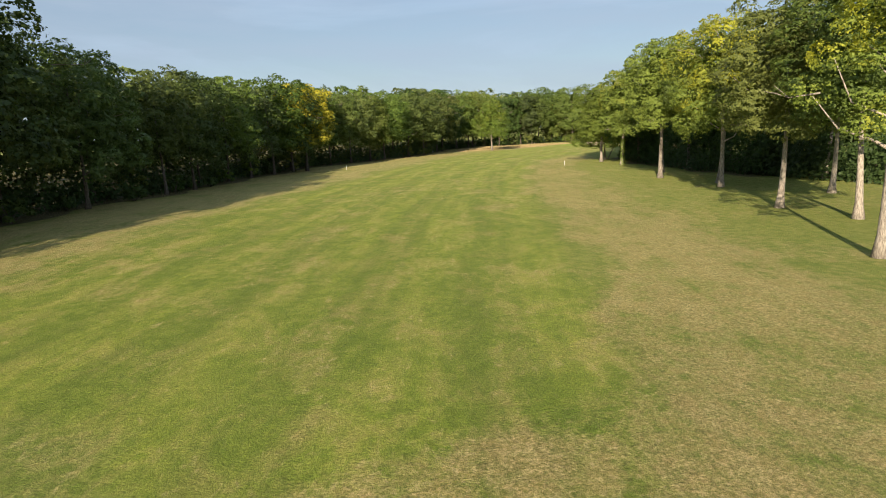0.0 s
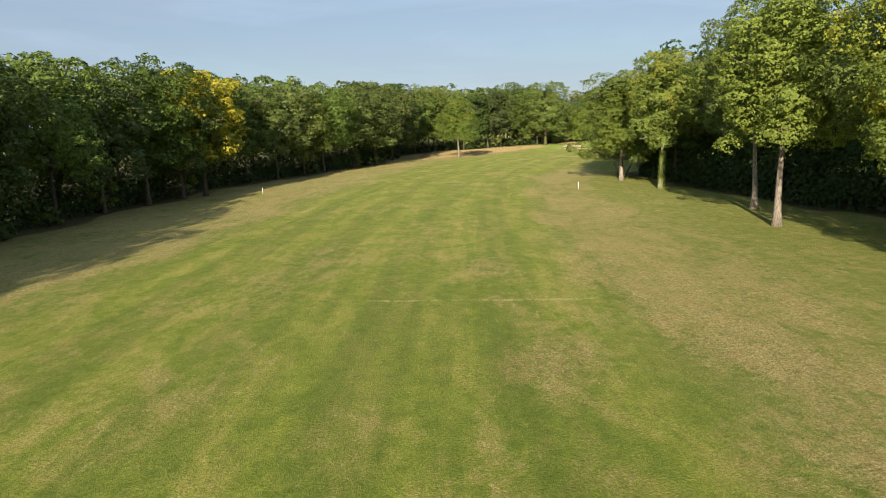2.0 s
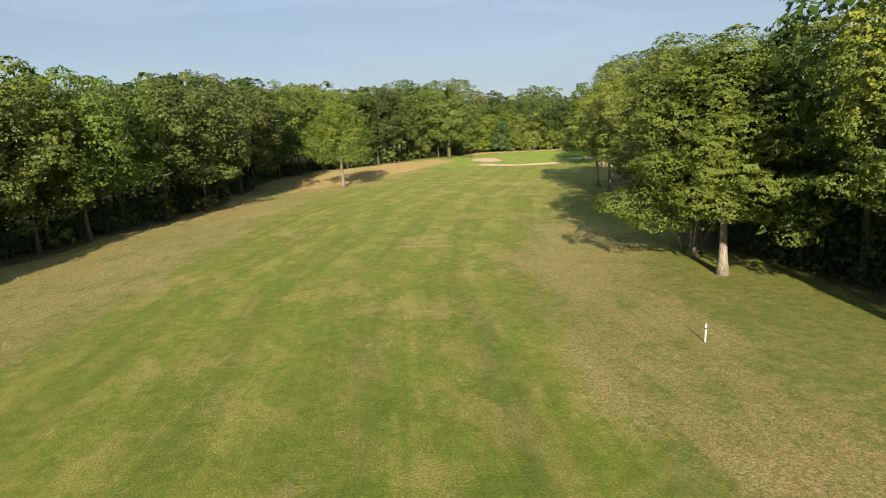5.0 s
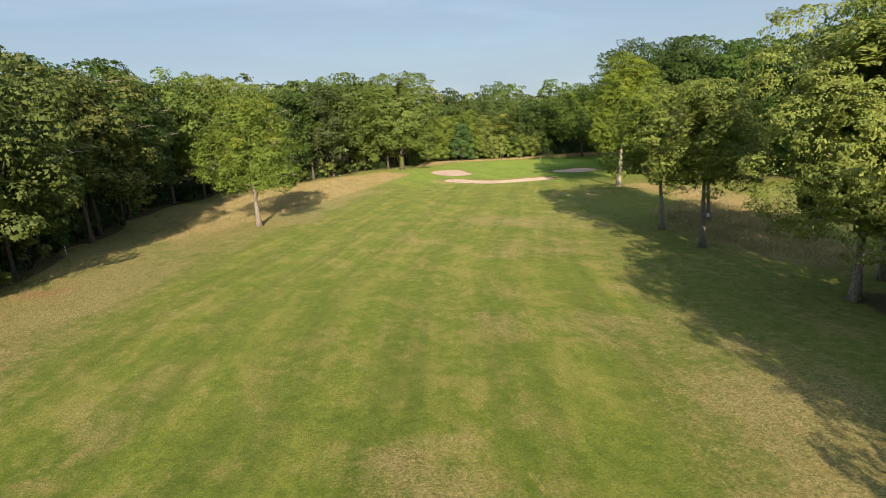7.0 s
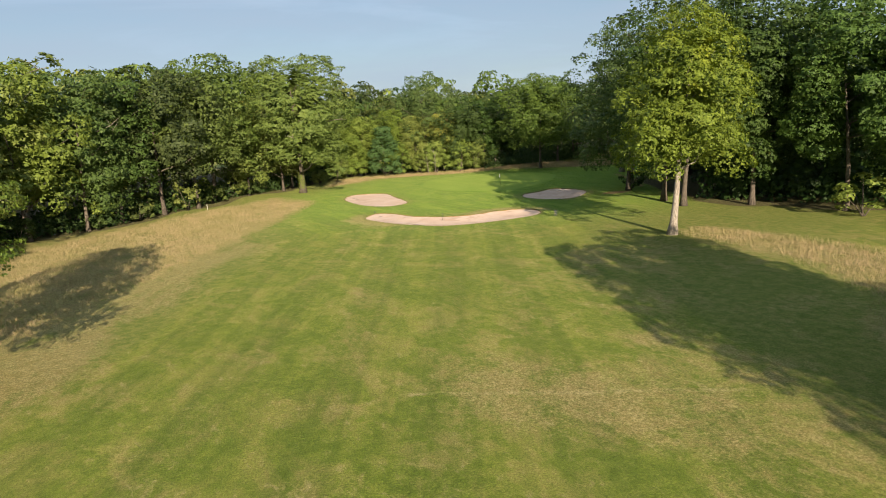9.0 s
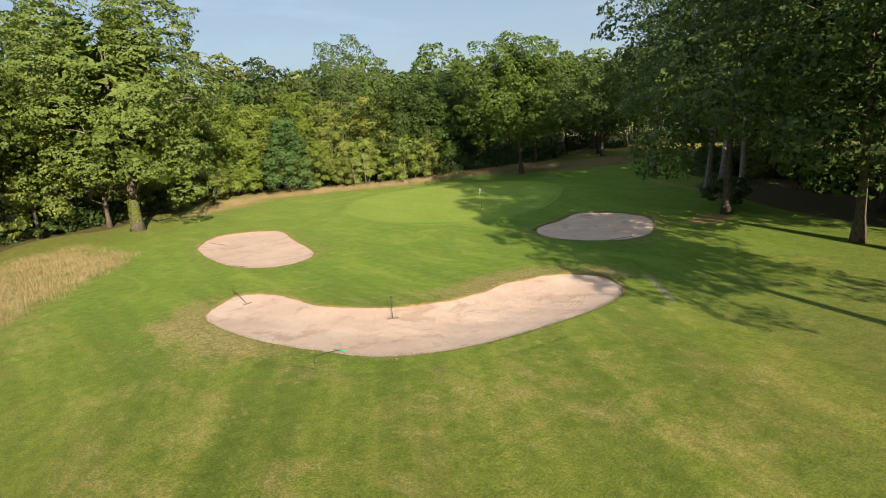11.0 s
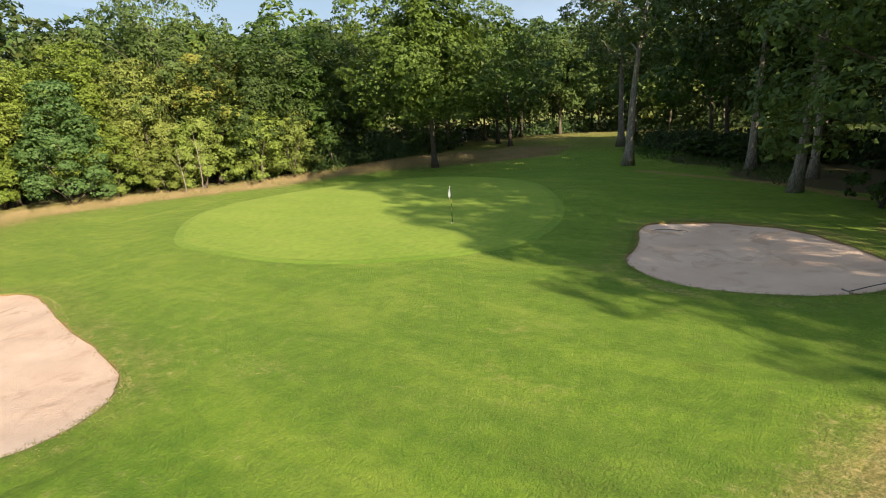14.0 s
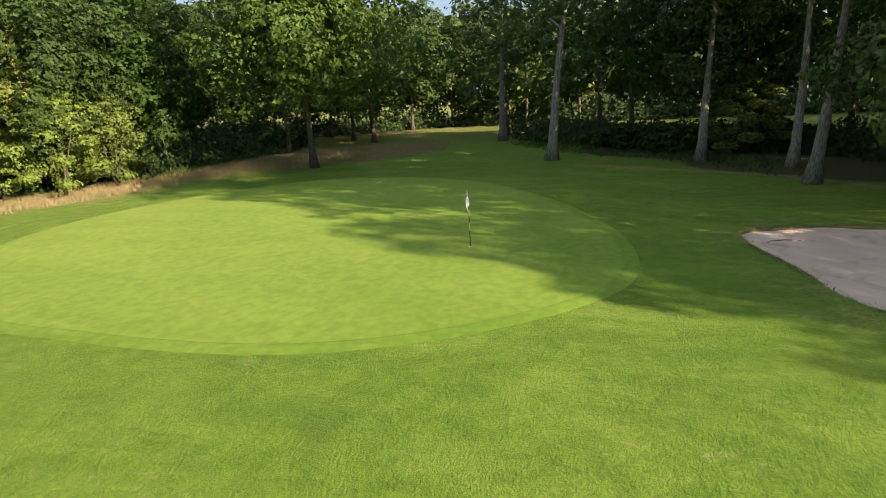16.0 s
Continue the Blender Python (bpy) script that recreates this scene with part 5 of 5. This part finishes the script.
# ---- golf furniture ----
def flagstick(x, y):
    root = tagged(new("flagstick"), "black and yellow flagstick with a limp white flag", "golf flag")
    root.matrix_basis = pose(x, y, gz(x, y) + 0.045)
    bands = ((0.0, 0.62, BLACK), (0.62, 0.30, YELLOW), (0.92, 0.24, BLACK), (1.16, 0.28, YELLOW), (1.44, 0.72, BLACK))
    for z, high, mat in bands:
        v, f = tube([(0, 0, z), (0, 0, z + high)], [0.017, 0.017], 10)
        part_mesh("pole_band", mesh_from("pole_band", v, f, mat), root, "yellow band" if mat is YELLOW else "black band")
    verts, faces = [], []
    nu, nv = 9, 8
    for j in range(nv):
        for i in range(nu):
            u, w = i / (nu - 1), j / (nv - 1)
            out = 0.30 * u * (0.45 + 0.55 * (1 - w)) * 0.62
            sag = 0.42 * u * u
            verts.append((-0.02 - out, 0.05 * math.sin(u * 9) * u + 0.02 * math.sin(w * 5), 2.13 - w * 0.40 - sag))
    for j in range(nv - 1):
        for i in range(nu - 1):
            a = j * nu + i
            faces.append((a, a + 1, a + 1 + nu, a + nu))
    cloth = part_mesh("flag", mesh_from("flag", verts, faces, CLOTH), root, "limp white cloth flag")
    thick = cloth.modifiers.new("thickness", "SOLIDIFY")
    thick.thickness = 0.006
    v, f = tube([(0, 0, 2.13), (0, 0, 2.17)], [0.024, 0.008], 10)
    part_mesh("finial", mesh_from("finial", v, f, BLACK), root)
    n = 20
    rings = [[(r * math.cos(2 * math.pi * k / n), r * math.sin(2 * math.pi * k / n), z) for k in range(n)] for r, z in ((0.02, 0.004), (0.054, 0.004), (0.054, 0.008), (0.062, 0.008), (0.062, 0.0))]
    part_mesh("cup_rim", ring_mesh("cup_rim", [np.array(r) for r in rings], WHITE), root, "white rim of the hole")
    return root


def sand_rake(x, y, ex, ey, lift, head_mat, label, wide=0.62):
    """A rake lying with its head on the sand and its handle propped on a bent foot."""
    root = tagged(new("bunker_rake"), label, "rake", "bunker rakes")
    z0 = sand_z(x, y) + 0.03
    a, b = Vector((x, y, z0)), Vector((ex, ey, gz(ex, ey) + lift))
    way = (b - a).normalized()
    side = way.cross(Vector((0, 0, 1))).normalized()
    v, f = tube([a, a.lerp(b, 0.5) + Vector((0, 0, 0.02)), b], [0.02, 0.018, 0.018], 8)
    part_mesh("handle", mesh_from("handle", v, f, DARK_STEEL), root, "dark metal handle")
    foot = b + side * 0.16 - Vector((0, 0, lift + 0.03)) + way * 0.06
    v, f = tube([b, b + way * 0.05 + side * 0.05, foot, foot + side * 0.05], [0.014, 0.014, 0.012, 0.01], 6)
    part_mesh("prop", mesh_from("prop", v, f, DARK_STEEL), root)
    bar = tube([a - side * wide / 2, a, a + side * wide / 2], [0.028, 0.034, 0.028], 6)
    part_mesh("rake_head", mesh_from("rake_head", *bar, head_mat), root, "toothed rake head")
    for k in range(11):
        p = a + side * wide * (k / 10 - 0.5)
        tooth = tube([p, p - Vector((0, 0, 0.07)) - way * 0.015], [0.009, 0.004], 5)
        part_mesh("tooth", mesh_from("tooth", *tooth, head_mat), root)
    return root


def sand_z(x, y):
    d = max(float(inside_distance(np.array([x]), np.array([y]), b)[0]) for b in BUNKERS)
    return gz(x, y) - 0.035 - 0.42 * (1 - math.exp(-max(d, 0) / 2.2))


def marker_post(x, y, tall, label):
    root = tagged(new("marker_post"), label, "marker post", "distance markers")
    root.matrix_basis = pose(x, y, gz(x, y) - 0.05, 1.5, -1.0, 20)
    v, f = joined([tube([(0, 0, 0), (0, 0, tall * 0.96), (0, 0, tall)], [0.042, 0.042, 0.03], 12)])
    part_mesh("post", mesh_from("post", v, f, WHITE), root)
    v, f = tube([(0, 0, tall * 0.72), (0, 0, tall * 0.80)], [0.045, 0.045], 12)
    part_mesh("band", mesh_from("band", v, f, BLACK), root, "dark painted ring")
    return root


def box(x0, y0, z0, x1, y1, z1, r=0.012):
    bm = bmesh.new()
    bmesh.ops.create_cube(bm, size=1.0, matrix=Matrix.Translation(((x0 + x1) / 2, (y0 + y1) / 2, (z0 + z1) / 2)) @ Matrix.Diagonal((x1 - x0, y1 - y0, z1 - z0, 1)))
    bmesh.ops.bevel(bm, geom=bm.edges[:], offset=r, segments=1, affect="EDGES")
    return bm


def tee_bench(x, y, turn):
    root = tagged(new("tee_bench"), "timber bench between two boxes with white panels at a tee", "bench")
    root.matrix_basis = pose(x, y, gz(x, y), 0, 0, turn)
    for k, sx in enumerate((-1.75, 1.75)):
        end = part("end_box", box(sx - 0.5, -0.35, 0, sx + 0.5, 0.35, 1.12), TIMBER, root, "weathered timber box")
        part("panel", box(sx - 0.42, -0.375, 0.12, sx + 0.42, -0.352, 1.02, 0.004), WHITE if k == 0 else STONE, end, "white panel" if k == 0 else "pale grey panel")
    for k in range(3):
        part("plank", box(-1.25, -0.22 + 0.15 * k, 0.44, 1.25, -0.09 + 0.15 * k, 0.48), TIMBER, root)
    part("rail", box(-1.25, 0.18, 0.18, 1.25, 0.24, 0.28), TIMBER, root)
    return root


def flat_stone(x, y, size, seed, label, group=""):
    rng = np.random.default_rng(seed)
    bm = bmesh.new()
    bmesh.ops.create_icosphere(bm, subdivisions=2, radius=size)
    for v in bm.verts:
        k = 1 + rng.uniform(-0.16, 0.16)
        v.co = Vector((v.co.x * k * 1.25, v.co.y * k, v.co.z * k * 0.16))
    me = bpy.data.meshes.new("stone")
    bm.to_mesh(me)
    bm.free()
    me.materials.append(STONE)
    ob = tagged(new("stone", me), label, "stone", group)
    ob.matrix_basis = pose(x, y, gz(x, y) - size * 0.02, 0, 0, seed * 47)
    return ob


flagstick(93.95, 270.9)
sand_rake(69.1, 249.4, 70.15, 251.2, 0.42, RAKE_HEAD, "dark rake propped on the far lip of the front bunker")
sand_rake(64.6, 259.1, 64.35, 260.7, 0.45, RAKE_HEAD, "dark rake propped beside the tip of the bunker")
sand_rake(64.75, 247.1, 63.2, 246.2, 0.34, RAKE_GREEN, "rake with a bright green head propped on the turf", 0.75)
sand_rake(68.2, 269.3, 67.0, 269.9, 0.10, RAKE_HEAD, "rake lying at the near edge of the sand")
sand_rake(70.3, 280.2, 69.1, 281.9, 0.02, RAKE_HEAD, "rake lying flat on the pale sand")
sand_rake(89.9, 251.6, 91.0, 250.2, 0.16, RAKE_HEAD, "rake lying along the edge of the shaded bunker")
sand_rake(98.3, 259.3, 97.0, 260.2, 0.05, RAKE_HEAD, "rake lying at the far edge of the shaded bunker")
marker_post(25.2, 120.6, 1.0, "white distance post in the dry rough")
marker_post(-19.4, 132.6, 1.0, "white distance post at the rim of the shade")
marker_post(-1.1, 211.6, 0.9, "white post in the shade of the wood")
marker_post(46.4, 289.2, 0.9, "white post before the wood's edge")
tee_bench(100.9, 200.0, -57)
for i in range(64):
    s = i / 63
    flat_stone(83.4 - 3.3 * s + 0.16 * math.sin(i * 2.3), 243.6 - 3.9 * s + 0.14 * math.cos(i * 3.1), 0.035 + 0.055 * ((i * 7) % 5) / 4, i, "pale flat stone set in the shaded turf", "stones in the turf")
tag = tagged(new("tree_tag"), "small white board at the foot of an oak trunk", "sign")
tag.matrix_basis = pose(64.78, 186.94, gz(64.78, 186.94), 0, 0, -52)
part("board", box(-0.16, -0.02, 0.32, 0.16, 0.0, 0.72, 0.004), WHITE, tag, "white painted board")
part("stake", box(-0.02, 0.002, -0.1, 0.02, 0.04, 0.66, 0.004), TIMBER, tag, "short timber stake")

for k in KINDS:
    for o in (*k.children_recursive, k):
        bpy.data.objects.remove(o)
